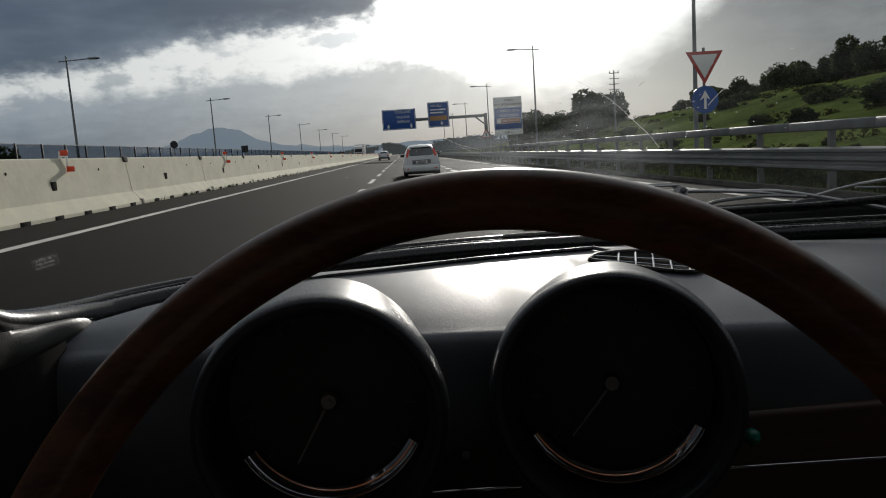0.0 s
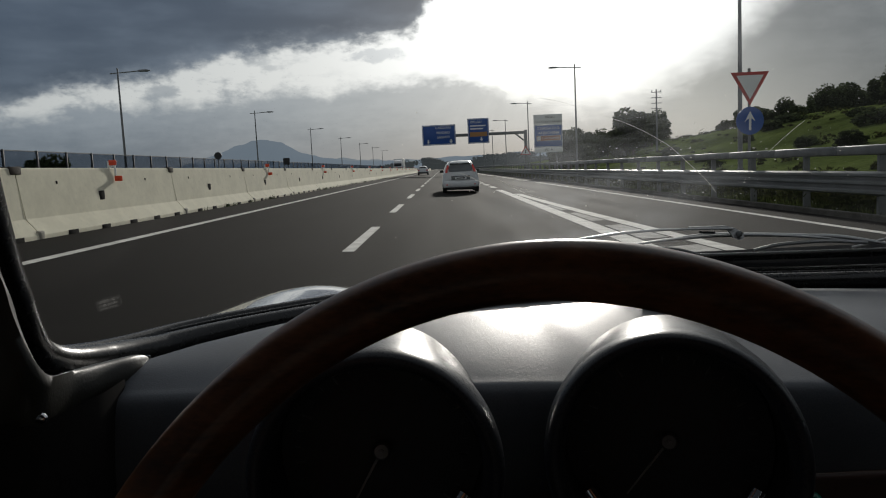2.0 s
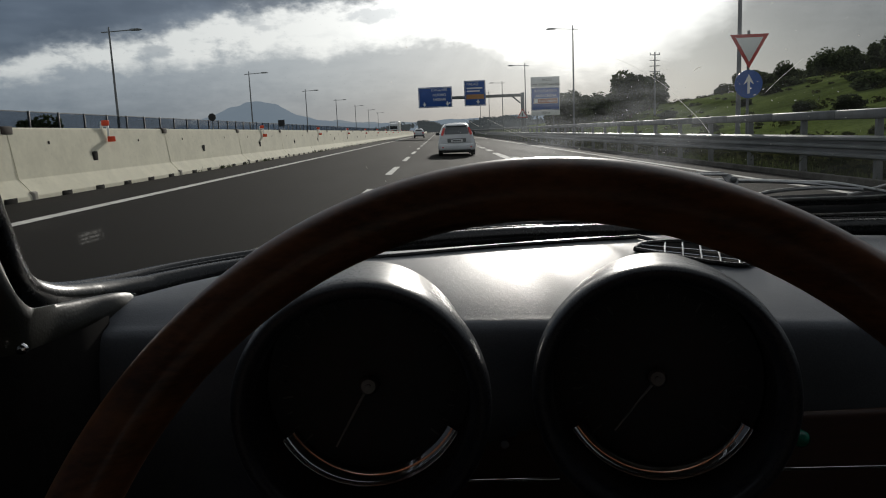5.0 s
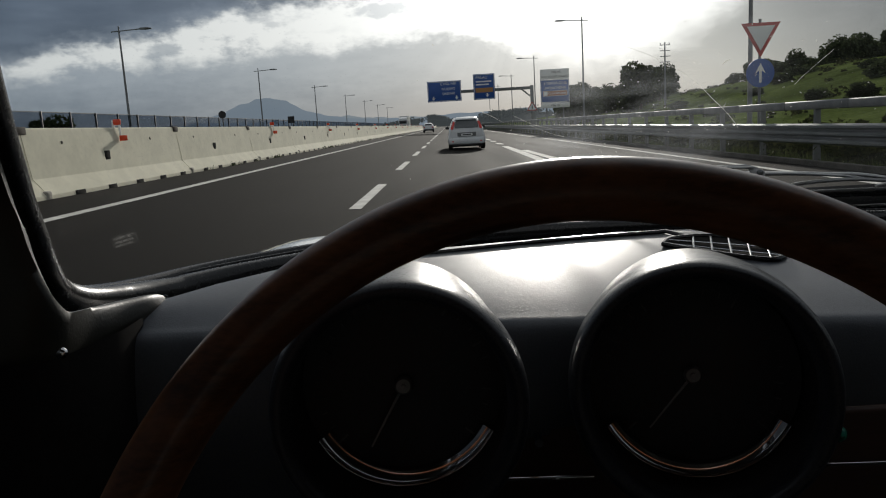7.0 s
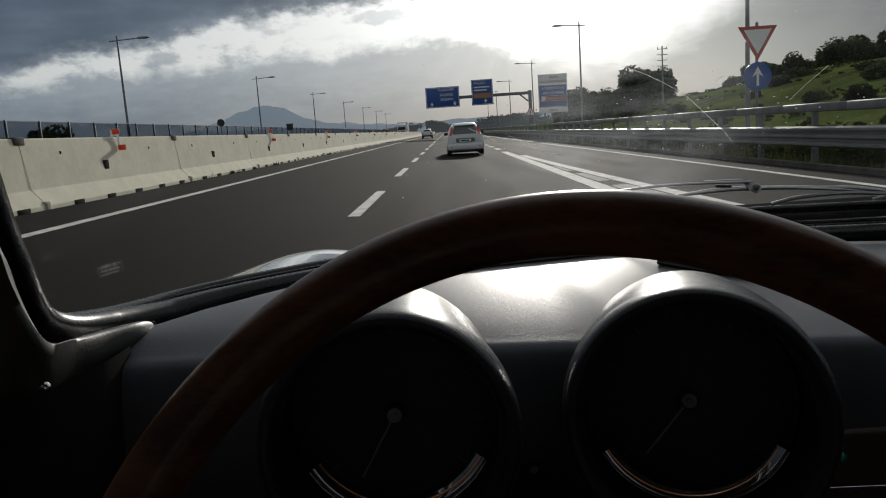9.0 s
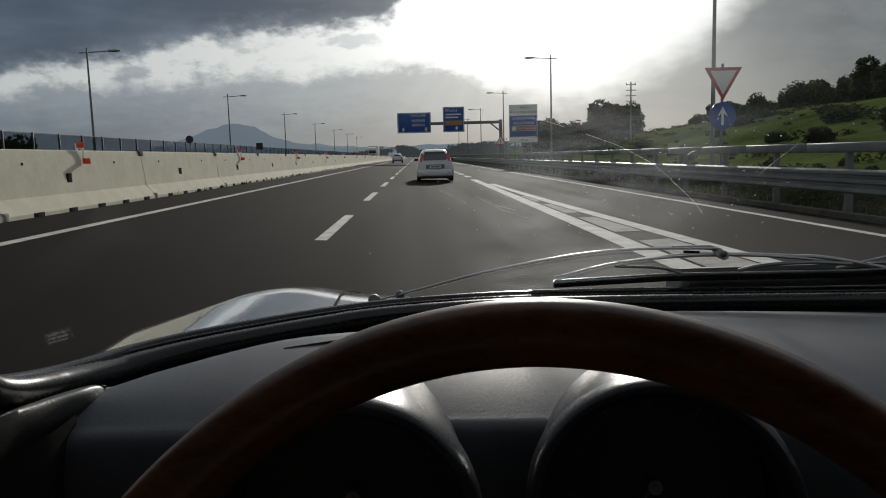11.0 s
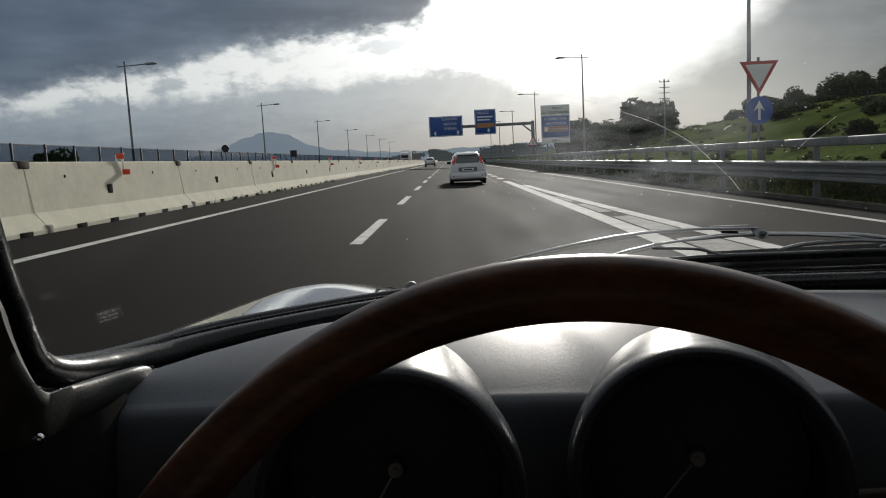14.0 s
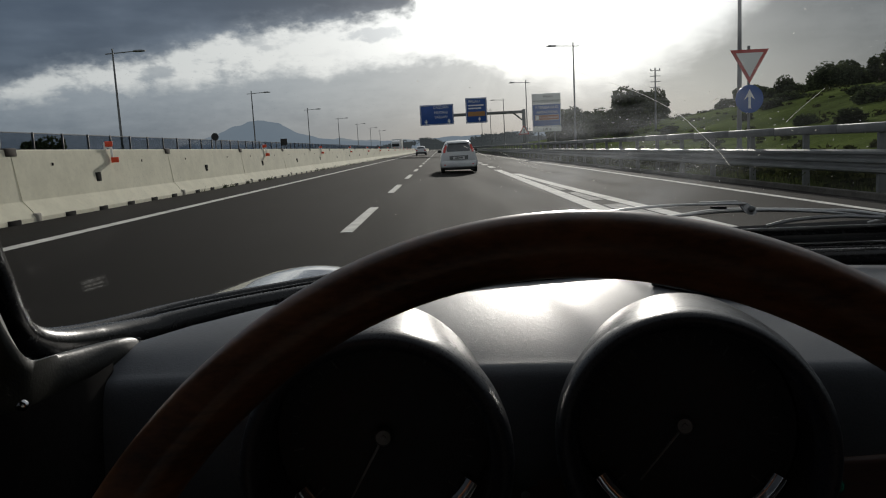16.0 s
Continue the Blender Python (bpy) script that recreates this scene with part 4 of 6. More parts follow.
def make_far_woods():
    """A closed belt of scrub wood at the end of the view: rolling crowns under a skin of leaf sprays."""
    rng = random.Random(5)
    verts, faces = [], []

    def belt(x0, x1, y, high, step):
        n = int((x1 - x0) / step)
        cols = []
        for i in range(n + 1):
            x = x0 + (x1 - x0) * i / n
            h = high * (0.62 + 0.5 * noise.noise((x * 0.02, y * 0.01, 1.0)) + 0.22 * noise.noise((x * 0.11, y, 4.0)))
            h = max(2.0, h)
            cols.append((x, h))
            for dy, f in ((-14, -0.1), (-9, 0.55), (-3, 0.95), (3, 1.0), (12, 0.5)):
                verts.append((x, y + dy + 3 * noise.noise((x * 0.05, dy, 7.0)), land(x, y) - 0.5 + h * f))
        for i in range(n):
            for k in range(4):
                a = len(verts) - 5 * (n + 1) + 5 * i + k
                faces.append((a, a + 1, a + 6, a + 5))
        for x, h in cols:
            for _ in range(3):
                s = rng.uniform(1.6, 3.2)
                c = (x + rng.uniform(-step, step), y - rng.uniform(0, 9), land(x, y) - 0.5 + h * rng.uniform(0.72, 0.95))
                v, f = crown_bm(rng, [(c, (s * 1.4, s, s * 0.75))], 26, 0.75)
                o = len(verts)
                verts.extend(v)
                faces.extend(tuple(a + o for a in q) for q in f)
    belt(-330, -24, 640, 10.0, 4.0)
    belt(-24, 30, 900, 17.0, 4.0)
    belt(14, 60, 520, 11.0, 3.0)
    belt(30, 330, 640, 15.0, 4.0)
    belt(-120, -26, 420, 4.5, 3.0)
    me = bpy.data.meshes.new("far_woods")
    me.from_pydata([tuple(v) for v in verts], [], faces)
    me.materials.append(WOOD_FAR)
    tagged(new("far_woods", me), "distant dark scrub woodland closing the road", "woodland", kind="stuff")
    verts, faces = [], []
    # rough grass along the verge
    for _ in range(16000):
        y = rng.uniform(4, 90) if rng.random() < 0.7 else rng.uniform(10, 40)
        x = 8.2 + abs(rng.gauss(0, 1.6))
        h = rng.uniform(0.08, 0.34) * (1.0 if x > 8.6 else 0.6)
        g = land(x, y) - 0.04
        w = rng.uniform(0.015, 0.03)
        a, l = rng.uniform(0, 3.14), rng.uniform(-0.12, 0.12)
        i = len(verts)
        verts += [(x - w * math.cos(a), y - w * math.sin(a), g), (x + w * math.cos(a), y + w * math.sin(a), g), (x + l, y + l * 0.5, g + h)]
        faces.append((i, i + 1, i + 2))
    me = bpy.data.meshes.new("verge_grass")
    me.from_pydata(verts, [], faces)
    me.materials.append(BLADES)
    tagged(new("verge_grass", me), "rough green grass along the guard rail", "grass", kind="stuff")


def make_verge_scrub():
    """Low dark bushes behind the guard rail."""
    rng = random.Random(31)
    verts, faces = [], []
    for _ in range(520):
        y = 5 + 135 * rng.random() ** 1.3
        x = 8.95 + abs(rng.gauss(0, 0.9))
        s = rng.uniform(0.26, 0.74)
        g = land(x, y)
        v, f = crown_bm(rng, [((x, y, g + s * 0.55), (s, s * 1.8, s * 0.8)), ((x + 0.2, y + s, g + s * 0.4), (s * 0.8, s * 1.2, s * 0.7))], 110, 0.075)
        o = len(verts)
        verts += v
        faces += [tuple(a + o for a in q) for q in f]
    me = bpy.data.meshes.new("verge_scrub")
    me.from_pydata([tuple(v) for v in verts], [], faces)
    me.materials.append(VERGE)
    tagged(new("verge_scrub", me), "low dark scrub behind the guard rail", "shrubs", kind="stuff")


def make_hill_scrub():
    """Low tufts and bushes scattered over the grassy slope."""
    rng = random.Random(77)
    verts, faces = [], []
    for _ in range(240):
        y = rng.uniform(28, 190)
        x = rng.uniform(13, 30 + 0.28 * y)
        s = 0.12 + 0.55 * rng.random() ** 3
        g = land(x, y)
        v, f = crown_bm(rng, [((x, y, g + s * 0.3), (s * 1.6, s * 1.3, s * 0.7)), ((x + s, y + s * 0.5, g + s * 0.2), (s * 1.1, s, s * 0.5))], 60, 0.10 + 0.12 * s)
        o = len(verts)
        verts += v
        faces += [tuple(a + o for a in q) for q in f]
    me = bpy.data.meshes.new("hill_scrub")
    me.from_pydata([tuple(v) for v in verts], [], faces)
    me.materials.append(VERGE)
    tagged(new("hill_scrub", me), "low dark tufts and bushes on the grassy slope", "shrubs", kind="stuff")


def make_hills():
    def ridge(name, y, profile, mat, label, seed):
        n = 160
        x0, x1 = profile[0][0], profile[-1][0]
        line = spline([(a, 0, b) for a, b in profile], n)
        rows = []
        for j, (t, dz) in enumerate(((0, 0.0), (120, 0.35), (260, 0.72), (400, 1.0), (700, 0.6))):
            rows.append([Vector((p.x, y - 400 + t + 40 * noise.noise((p.x * 0.004, t * 0.01, seed)), max(0.0, p.z * dz + (2.5 + 0.09 * p.z) * (noise.noise((p.x * 0.012, t * 0.02, seed)) + 0.5 * noise.noise((p.x * 0.035, t * 0.05, seed))) * (dz > 0.9))) ) for p in line])
        tagged(mesh_object(name, loft(rows), mat, 60), label, "hill", kind="structure")
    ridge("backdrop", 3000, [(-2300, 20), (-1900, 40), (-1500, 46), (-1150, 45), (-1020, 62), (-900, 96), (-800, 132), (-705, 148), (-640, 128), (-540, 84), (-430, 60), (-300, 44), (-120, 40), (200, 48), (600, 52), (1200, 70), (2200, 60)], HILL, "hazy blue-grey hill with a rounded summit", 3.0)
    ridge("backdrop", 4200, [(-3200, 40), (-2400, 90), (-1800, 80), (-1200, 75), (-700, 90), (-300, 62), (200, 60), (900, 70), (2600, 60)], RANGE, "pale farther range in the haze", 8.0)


# ---- our own car ----
def dash_z(x, y):
    d = y - 0.512
    return 0.9687 - 0.0539 * x + 0.19 * d - 0.12 * d * abs(d)


def windscreen_foot(n=60):
    return spline([(1.08, 0.505, 1.018), (1.076, 0.53, 1.005), (1.06, 0.565, 0.998), (1.02, 0.62, 0.994), (0.96, 0.70, 0.99), (0.80, 0.79, 0.985), (0.50, 0.815, 0.988), (0.15, 0.81, 0.996), (0.0, 0.80, 0.996), (-0.10, 0.775, 0.993), (-0.20, 0.715, 0.990), (-0.249, 0.665, 0.9895), (-0.2737, 0.615, 0.9905), (-0.2896, 0.575, 0.9935), (-0.2990, 0.540, 0.9995), (-0.2998, 0.525, 1.0045), (-0.2985, 0.510, 1.0115)], n)


def make_cockpit():
    car = thing("sports_car", "classic silver coupe seen from its dark driver's seat", "car", at=(0.39, 0.6, 0.0))
    front = spline([(-0.375, 0.480, 0), (-0.245, 0.49, 0), (0.035, 0.512, 0), (0.27, 0.518, 0), (0.6, 0.53, 0), (1.12, 0.53, 0)], 90)
    far = spline([(-0.375, 0.51, 0), (-0.262, 0.525, 0), (-0.225, 0.559, 0), (-0.195, 0.589, 0), (-0.12, 0.644, 0), (-0.027, 0.671, 0), (0.073, 0.699, 0), (0.19, 0.726, 0), (0.44, 0.737, 0), (0.8, 0.73, 0), (1.12, 0.60, 0)], 300)

    def far_y(x):
        return min(far, key=lambda p: abs(p.x - x)).y

    rows = []
    for p in front:
        row = []
        fy = far_y(p.x)
        zf = dash_z(p.x, p.y)
        # down the front, over the rounded lip, and back to the glass
        for dy, dz in ((0.0, -0.16), (-0.010, -0.11), (-0.0185, -0.075), (-0.0185, -0.055), (-0.0170, -0.042), (-0.0150, -0.030), (-0.0128, -0.020), (-0.0108, -0.0125), (-0.0090, -0.0080), (-0.0070, -0.0048), (-0.0048, -0.0026), (-0.0022, -0.0012), (0.0, -0.0007), (0.004, -0.0005)):
            row.append(Vector((p.x, p.y + dy, zf + dz + 0.19 * dy)))
        for k in range(1, 15):
            t = (k / 14) ** 1.3
            y = p.y + 0.004 + (fy - p.y - 0.004) * t
            row.append(Vector((p.x, y, dash_z(p.x, y) + 0.004 * math.sin(math.pi * t) - 0.003 * t ** 10 - 0.0007 * max(0.0, 1 - (y - p.y) / 0.04) ** 2)))
        row.append(Vector((p.x, fy + 0.012, dash_z(p.x, fy) - 0.022)))
        row.append(Vector((p.x, fy + 0.25, dash_z(p.x, fy) - 0.045)))
        rows.append(row)
    dash = part("dashboard", loft(rows), PAD, car, "dark grey grained vinyl dashboard pad", 60)
    seam = [(-0.118, 0.612), (-0.075, 0.628), (-0.027, 0.642), (0.071, 0.674), (0.184, 0.702)]
    pts = spline([(x, y, dash_z(x, y) + 0.0025) for x, y in seam], 40)
    part("seam", tubed(pts, [0.0006 + 0.0015 * min(1, i / 14) for i in range(40)], 6), RUBBER, dash, "dark stitched seam")
    part("seam", tubed(spline([(0.184, 0.702, dash_z(0.184, 0.702) + 0.003), (0.192, 0.688, dash_z(0.192, 0.688) + 0.004), (0.203, 0.676, dash_z(0.203, 0.676) + 0.004)], 12), 0.002, 6), RUBBER, dash)
    quad = [(0.1109, 0.6400), (0.1514, 0.6430), (0.1444, 0.6050), (0.1034, 0.6030)]
    part("matte_patch", loft([[Vector((x, y, dash_z(x, y) + 0.001)) for x, y in quad], [Vector((x, y, dash_z(x, y) + 0.0034)) for x, y in quad]], closed=True, caps=True), PAD_PATCH, dash, "flat matte grey patch", None)
    # demister grille
    oval = spline([(0.168, 0.652, 0), (0.180, 0.668, 0), (0.210, 0.676, 0), (0.240, 0.670, 0), (0.262, 0.648, 0), (0.264, 0.626, 0), (0.248, 0.612, 0), (0.225, 0.618, 0), (0.195, 0.634, 0), (0.168, 0.652, 0)], 40)[:-1]
    bm = bmesh.new()
    bm.faces.new([bm.verts.new((p.x, p.y, dash_z(p.x, p.y) + 0.0055)) for p in oval])
    grille = part("demister_vent", bm, HOLE, car, "dark demister opening", None)
    part("vent_rim", tubed([(p.x, p.y, dash_z(p.x, p.y) + 0.006) for p in oval], 0.0022, 6, 1.0, True), RUBBER, grille)

    def inside(x, y):
        c = False
        for a, b in zip(oval, oval[1:] + oval[:1]):
            if (a.y > y) != (b.y > y) and x < (b.x - a.x) * (y - a.y) / (b.y - a.y) + a.x:
                c = not c
        return c

    def bar(a, d, r, mat):
        ts = [t / 400 for t in range(-40, 41)]
        on = [t for t in ts if inside(a[0] + d[0] * t, a[1] + d[1] * t)]
        if len(on) > 3:
            p, q = [(a[0] + d[0] * t, a[1] + d[1] * t) for t in (on[0], on[-1])]
            part("vent_bar", rodded((*p, dash_z(*p) + 0.0065), (*q, dash_z(*q) + 0.0065), r, None, 6), mat, grille)
    for i in range(5):
        bar((0.192 + 0.0158 * i, 0.643), (0.30, 1.0), 0.0009, CHROME)
    for i in range(2):
        bar((0.214, 0.636 + 0.016 * i), (1.0, -0.36 + 0.10 * i), 0.0007, CHROME)
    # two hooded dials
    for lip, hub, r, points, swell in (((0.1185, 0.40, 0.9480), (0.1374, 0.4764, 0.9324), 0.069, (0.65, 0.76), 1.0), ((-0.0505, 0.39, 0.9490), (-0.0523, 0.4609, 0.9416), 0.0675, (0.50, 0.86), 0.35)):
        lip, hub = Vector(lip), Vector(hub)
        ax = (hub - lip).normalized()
        prof = [(0.021, r + 0.0068), (0.03, r + 0.0070 + 0.0018 * swell), (0.05, r + 0.0070 + 0.0045 * swell), (0.10, r + 0.0070 + 0.0075 * swell), (0.14, r + 0.004 + 0.006 * swell), (0.19, r - 0.004), (0.23, r - 0.03)]
        side = Vector((1, 0, 0)) - ax * ax.x
        side.normalize()
        zup = side.cross(ax)
        zup = zup if zup.z > 0 else -zup
        bm = turned(prof, lip, ax, 72)
        for v in bm.verts:
            off = v.co - lip
            v.co -= side * off.dot(side) * 0.10 * soft_step(off.dot(ax), 0.018, 0.075)
        hood = part("dial_hood", bm, PAD_HOOD, car, "deep round dark vinyl dial hood", 60)
        part("hood_lip", turned([(0.020, r - 0.0058), (0.012, r - 0.0057), (0.006, r - 0.0048), (0.002, r - 0.0028), (0.0005, r - 0.0003), (0.0015, r + 0.0022), (0.005, r + 0.0044), (0.010, r + 0.0058), (0.0155, r + 0.0065), (0.0214, r + 0.0069)], lip, ax, 72), PAD_HOOD, hood, "rounded black vinyl lip", 80)
        part("hood_lining", turned([(0.082, r - 0.001), (0.05, r - 0.003), (0.0195, r - 0.0058)], lip, ax, 64), DIAL, hood, "black lining", 60)
        face = part("dial_face", turned([(0, 0.0005), (0.0, r - 0.002), (0.004, r - 0.002)], hub + ax * 0.004, ax, 48), DIAL, car, "black dial face", None)
        tip = hub - ax * 0.004 - (points[0] * side + points[1] * zup) * 0.045
        part("needle", rodded(hub - ax * 0.004, tip, 0.0010, 0.0006, 6), NEEDLE, face, "thin pale needle")
        part("needle_cap", turned([(0, 0.0060), (-0.004, 0.0058), (-0.006, 0.0045), (-0.006, 0.0018), (-0.0075, 0.0016), (-0.0075, 0.0002)], hub - ax * 0.002, ax, 20), CAP, face, "worn metal needle cap", 40)

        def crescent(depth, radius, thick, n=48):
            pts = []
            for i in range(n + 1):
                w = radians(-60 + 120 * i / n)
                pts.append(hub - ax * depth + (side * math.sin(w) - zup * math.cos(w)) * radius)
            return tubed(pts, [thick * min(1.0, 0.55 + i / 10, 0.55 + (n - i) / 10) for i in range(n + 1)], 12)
        # highlight put into the shape: only the polished bezel's lit lower arc, stepped
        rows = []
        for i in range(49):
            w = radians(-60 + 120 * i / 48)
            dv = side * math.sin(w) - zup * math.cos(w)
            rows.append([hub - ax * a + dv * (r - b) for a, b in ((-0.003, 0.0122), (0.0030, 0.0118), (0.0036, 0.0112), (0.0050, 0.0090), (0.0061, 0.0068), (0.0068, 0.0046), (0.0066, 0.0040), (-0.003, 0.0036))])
        ring = part("dial_ring", loft(rows), BEZEL, hood, "lit lower arc of the chrome bezel, shaped as its highlight", 40)
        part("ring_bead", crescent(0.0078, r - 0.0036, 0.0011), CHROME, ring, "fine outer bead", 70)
        for i in range(25):
            w = radians(-130 + 260 * i / 24)
            dv = side * math.sin(w) + zup * math.cos(w)
            big = i % 3 == 0
            part("tick", rodded(hub + ax * 0.003 + dv * (0.050 if big else 0.053), hub + ax * 0.003 + dv * 0.0565, 0.0007 if big else 0.0004, None, 4), GALV_DULL, face)
    # fascia below the pad
    fas = part("fascia", boxed((-0.36, 0.494, 0.60), (1.12, 0.53, 0.895), 0.004), FASCIA, car, "dark wooden fascia")
    for x0, x1, z in ((-0.208, -0.190, 0.8672), (-0.171, -0.1255, 0.8672), (0.0099, 0.0729, 0.8587), (0.2226, 0.62, 0.8578)):
        part("chrome_strip", rodded((x0, 0.489, z), (x1, 0.489, z - 0.02 * (x1 - x0)), 0.0014, None, 8), CHROME, fas, "thin chrome strip")
    part("tell_tale", turned([(0, 0.006), (-0.004, 0.006), (-0.007, 0.003), (-0.008, 0.0003)], (0.240, 0.49, 0.880), (0, 1, 0), 16), GREENLENS, fas, "small green lamp lens", 50)
    part("switch", rodded((0.035, 0.492, 0.888), (0.035, 0.480, 0.888), 0.003, None, 10), CHROME, fas)
    part("small_dial", turned([(0, 0.03), (-0.006, 0.03), (-0.006, 0.026), (-0.001, 0.0255)], (0.0515, 0.488, 0.8085), (0, 1, 0), 40), CHROME, fas, "chrome ring of a small dial", 40)
    # steering wheel
    c, R, r = Vector((0.0234, 0.2166, 0.9173)), 0.185, 0.0135
    tilt = Matrix.Rotation(-0.173, 3, "Z") @ Matrix.Rotation(-0.56, 3, "X")
    axle = tilt @ Vector((0, 1, 0))
    ring = [c + tilt @ Vector((R * math.cos(t), 0, R * math.sin(t))) for t in [2 * math.pi * i / 144 for i in range(144)]]
    bm = bmesh.new()
    rings = []
    for p in ring:
        d = (p - c).normalized()
        rings.append([bm.verts.new(p + d * r * math.cos(2 * math.pi * k / 20) + axle * r * 1.0 * math.sin(2 * math.pi * k / 20)) for k in range(20)])
    for i in range(144):
        a, b = rings[i], rings[(i + 1) % 144]
        for k in range(20):
            bm.faces.new((a[k], a[(k + 1) % 20], b[(k + 1) % 20], b[k]))
    wheel = part("steering_wheel", bm, WOOD, car, "polished dark brown wooden steering wheel rim", 80)
    for w in (0, 180, 270):
        d = tilt @ Vector((math.cos(radians(w)), 0, math.sin(radians(w))))
        part("spoke", tubed([c + d * 0.03 + axle * 0.045, c + d * 0.10 + axle * 0.025, c + d * 0.178], 0.010, 8, 0.3), GALV_DULL, wheel, "flat metal spoke")
    part("hub", turned([(0, 0.001), (0, 0.03), (0.03, 0.034), (0.05, 0.02)], c + axle * 0.03, axle, 32), BLACKPLASTIC, wheel, "black hub", 40)
    part("column", rodded(c + axle * 0.06, c + axle * 0.30, 0.028, None, 16), BLACKPLASTIC, wheel)
    # windscreen and its seal
    foot = windscreen_foot(70)
    def over(p):
        w = soft_step(abs(p.x - 0.39), 0.35, 0.69)
        return Vector((p.x - math.copysign(0.135 * w, p.x - 0.39), p.y - 0.46 + 0.155 * w, 1.365))
    up = [over(p) for p in foot]
    rows = [[a.lerp(b, t) + Vector((0, 0.012 * math.sin(math.pi * t), 0)) for a, b in zip(foot, up)] for t in (0, 0.25, 0.5, 0.75, 1)]
    screen = part("windscreen", loft(rows), WINDSCREEN, car, "curved windscreen with dried dirt", 60)
    screen.visible_shadow = False
    edge = spline([(-0.2985, 0.510, 1.0115), (-0.294, 0.495, 1.0304), (-0.288, 0.475, 1.0542), (-0.281, 0.455, 1.0761), (-0.262, 0.405, 1.140), (-0.22, 0.32, 1.24), (-0.175, 0.20, 1.365)], 24)
    part("screen_seal", tubed([p + Vector((0, -0.004, -0.004)) for p in foot[:-1]] + edge, 0.0075, 12), RUBBER, car, "black rubber windscreen seal", 70)
    part("seal_ridge", tubed([p + Vector((0, -0.015, -0.001)) for p in foot[:-2]], 0.0016, 8), RUBBER, car, "thin glossy seal ridge", 70)
    part("seal_insert", tubed([p + Vector((0, -0.0095, 0.0035)) for p in foot if 0.10 < p.x < 1.0], 0.0017, 6), CHROME, car, "thin chrome seal insert", 60)
    inner = [p + Vector((0.006 * (p.x < -0.1), -0.030, -0.010)) for p in foot if p.x > 0 or p.y > 0.64] + spline([(-0.2715, 0.575, 0.9850), (-0.2790, 0.540, 0.9905), (-0.2825, 0.512, 0.9975), (-0.2835, 0.491, 1.0075), (-0.2808, 0.474, 1.0225), (-0.2765, 0.457, 1.0477), (-0.273, 0.442, 1.0722), (-0.252, 0.39, 1.14), (-0.21, 0.30, 1.25)], 26)
    part("inner_seal", tubed(spline(inner, 110), 0.0108, 14), RUBBER, car, "black glossy inner seal", 70)
    # filler between seal and pad
    fill = [[p + Vector((0, -0.028, -0.012)) for p in foot], [Vector((p.x + 0.02 * soft_step(-p.x, 0.05, 0.15), p.y - 0.16 + 0.125 * soft_step(-p.x, 0.0, 0.20), p.z - 0.065)) for p in foot]]
    part("demister_tray", loft(fill), SEAL_DULL, car, "black tray below the glass", 60)
    # pillar trim that sweeps round the corner into a pointed horn
    edge = [(-0.175, 0.19, 1.365), (-0.215, 0.29, 1.25), (-0.243, 0.365, 1.150), (-0.2544, 0.402, 1.085), (-0.2544, 0.410, 1.0659), (-0.2529, 0.412, 1.0508), (-0.2504, 0.414, 1.0371), (-0.2476, 0.416, 1.0260), (-0.2456, 0.420, 1.0167), (-0.2446, 0.430, 1.0074), (-0.2463, 0.450, 1.0037), (-0.2467, 0.470, 1.0011), (-0.2424, 0.495, 0.9986), (-0.2344, 0.520, 0.9963), (-0.2322, 0.536, 0.9928), (-0.2312, 0.543, 0.9885)]
    hang = [(-0.10, -0.02, 0.0)] * 4 + [(-0.09, -0.018, -0.01), (-0.085, -0.017, -0.02), (-0.078, -0.016, -0.035), (-0.066, -0.016, -0.055), (-0.050, -0.015, -0.085), (-0.030, -0.012, -0.115), (-0.012, -0.010, -0.100), (0.000, -0.006, -0.050), (0.005, -0.003, -0.025), (0.005, -0.001, -0.014), (0.004, 0.001, -0.010), (0.0015, 0.002, -0.004)]
    top, low = spline(edge, 64), spline(hang, 64)
    rows = []
    for p, h in zip(top, low):
        n = Vector((0.25, -0.9, 0.35)).normalized() * min(0.0085, 0.22 * h.length)
        rows.append([p + Vector((-0.006, 0.016, -0.010)), p + Vector((-0.004, 0.006, -0.001)), p, p + h * 0.06 + n * 0.45, p + h * 0.16 + n * 0.8, p + h * 0.34 + n, p + h * 0.62 + n * 0.75, p + h, p + h + Vector((-0.004, 0.03, -0.004))])
    trim = part("pillar_trim", loft(rows, caps=True), TRIM, car, "dark olive vinyl pillar trim ending in a horn", 75)
    # bead added to give the horn's tip its bright glint
    part("trim_stud", turned([(0, 0.0022), (-0.0012, 0.002), (-0.0018, 0.0003)], (-0.2318, 0.5425, 0.9890), (-0.5, 1, -0.2), 12), CHROME, trim, "small chrome bead for the tip's glint", 50)
    part("screw", turned([(0, 0.0034), (-0.002, 0.0032), (-0.003, 0.002), (-0.003, 0.0002)], (-0.2405, 0.409, 0.9885), (-0.15, 1, 0.05), 14), CHROME, trim, "small chrome screw", 50)
    # near-black panel puts in the shade where the trim turns under
    part("lower_trim", loft([[Vector((x, y, z)) for x, y in ((-0.36, 0.39), (-0.262, 0.398), (-0.243, 0.412), (-0.232, 0.47), (-0.232, 0.50))] for z in (0.60, 0.80, 0.955, 0.985)]), HOLE, car, "near-black panel for the shade below the pillar", 60)
    # shell round the cabin
    door = part("door", boxed((-0.42, -0.75, 0.45), (-0.36, 0.50, 1.0), 0.02), PAD_DARK, car, "dark inner door")
    part("window_post", boxed((-0.42, 0.34, 0.99), (-0.36, 0.50, 1.372), 0.004), PAD_DARK, door)
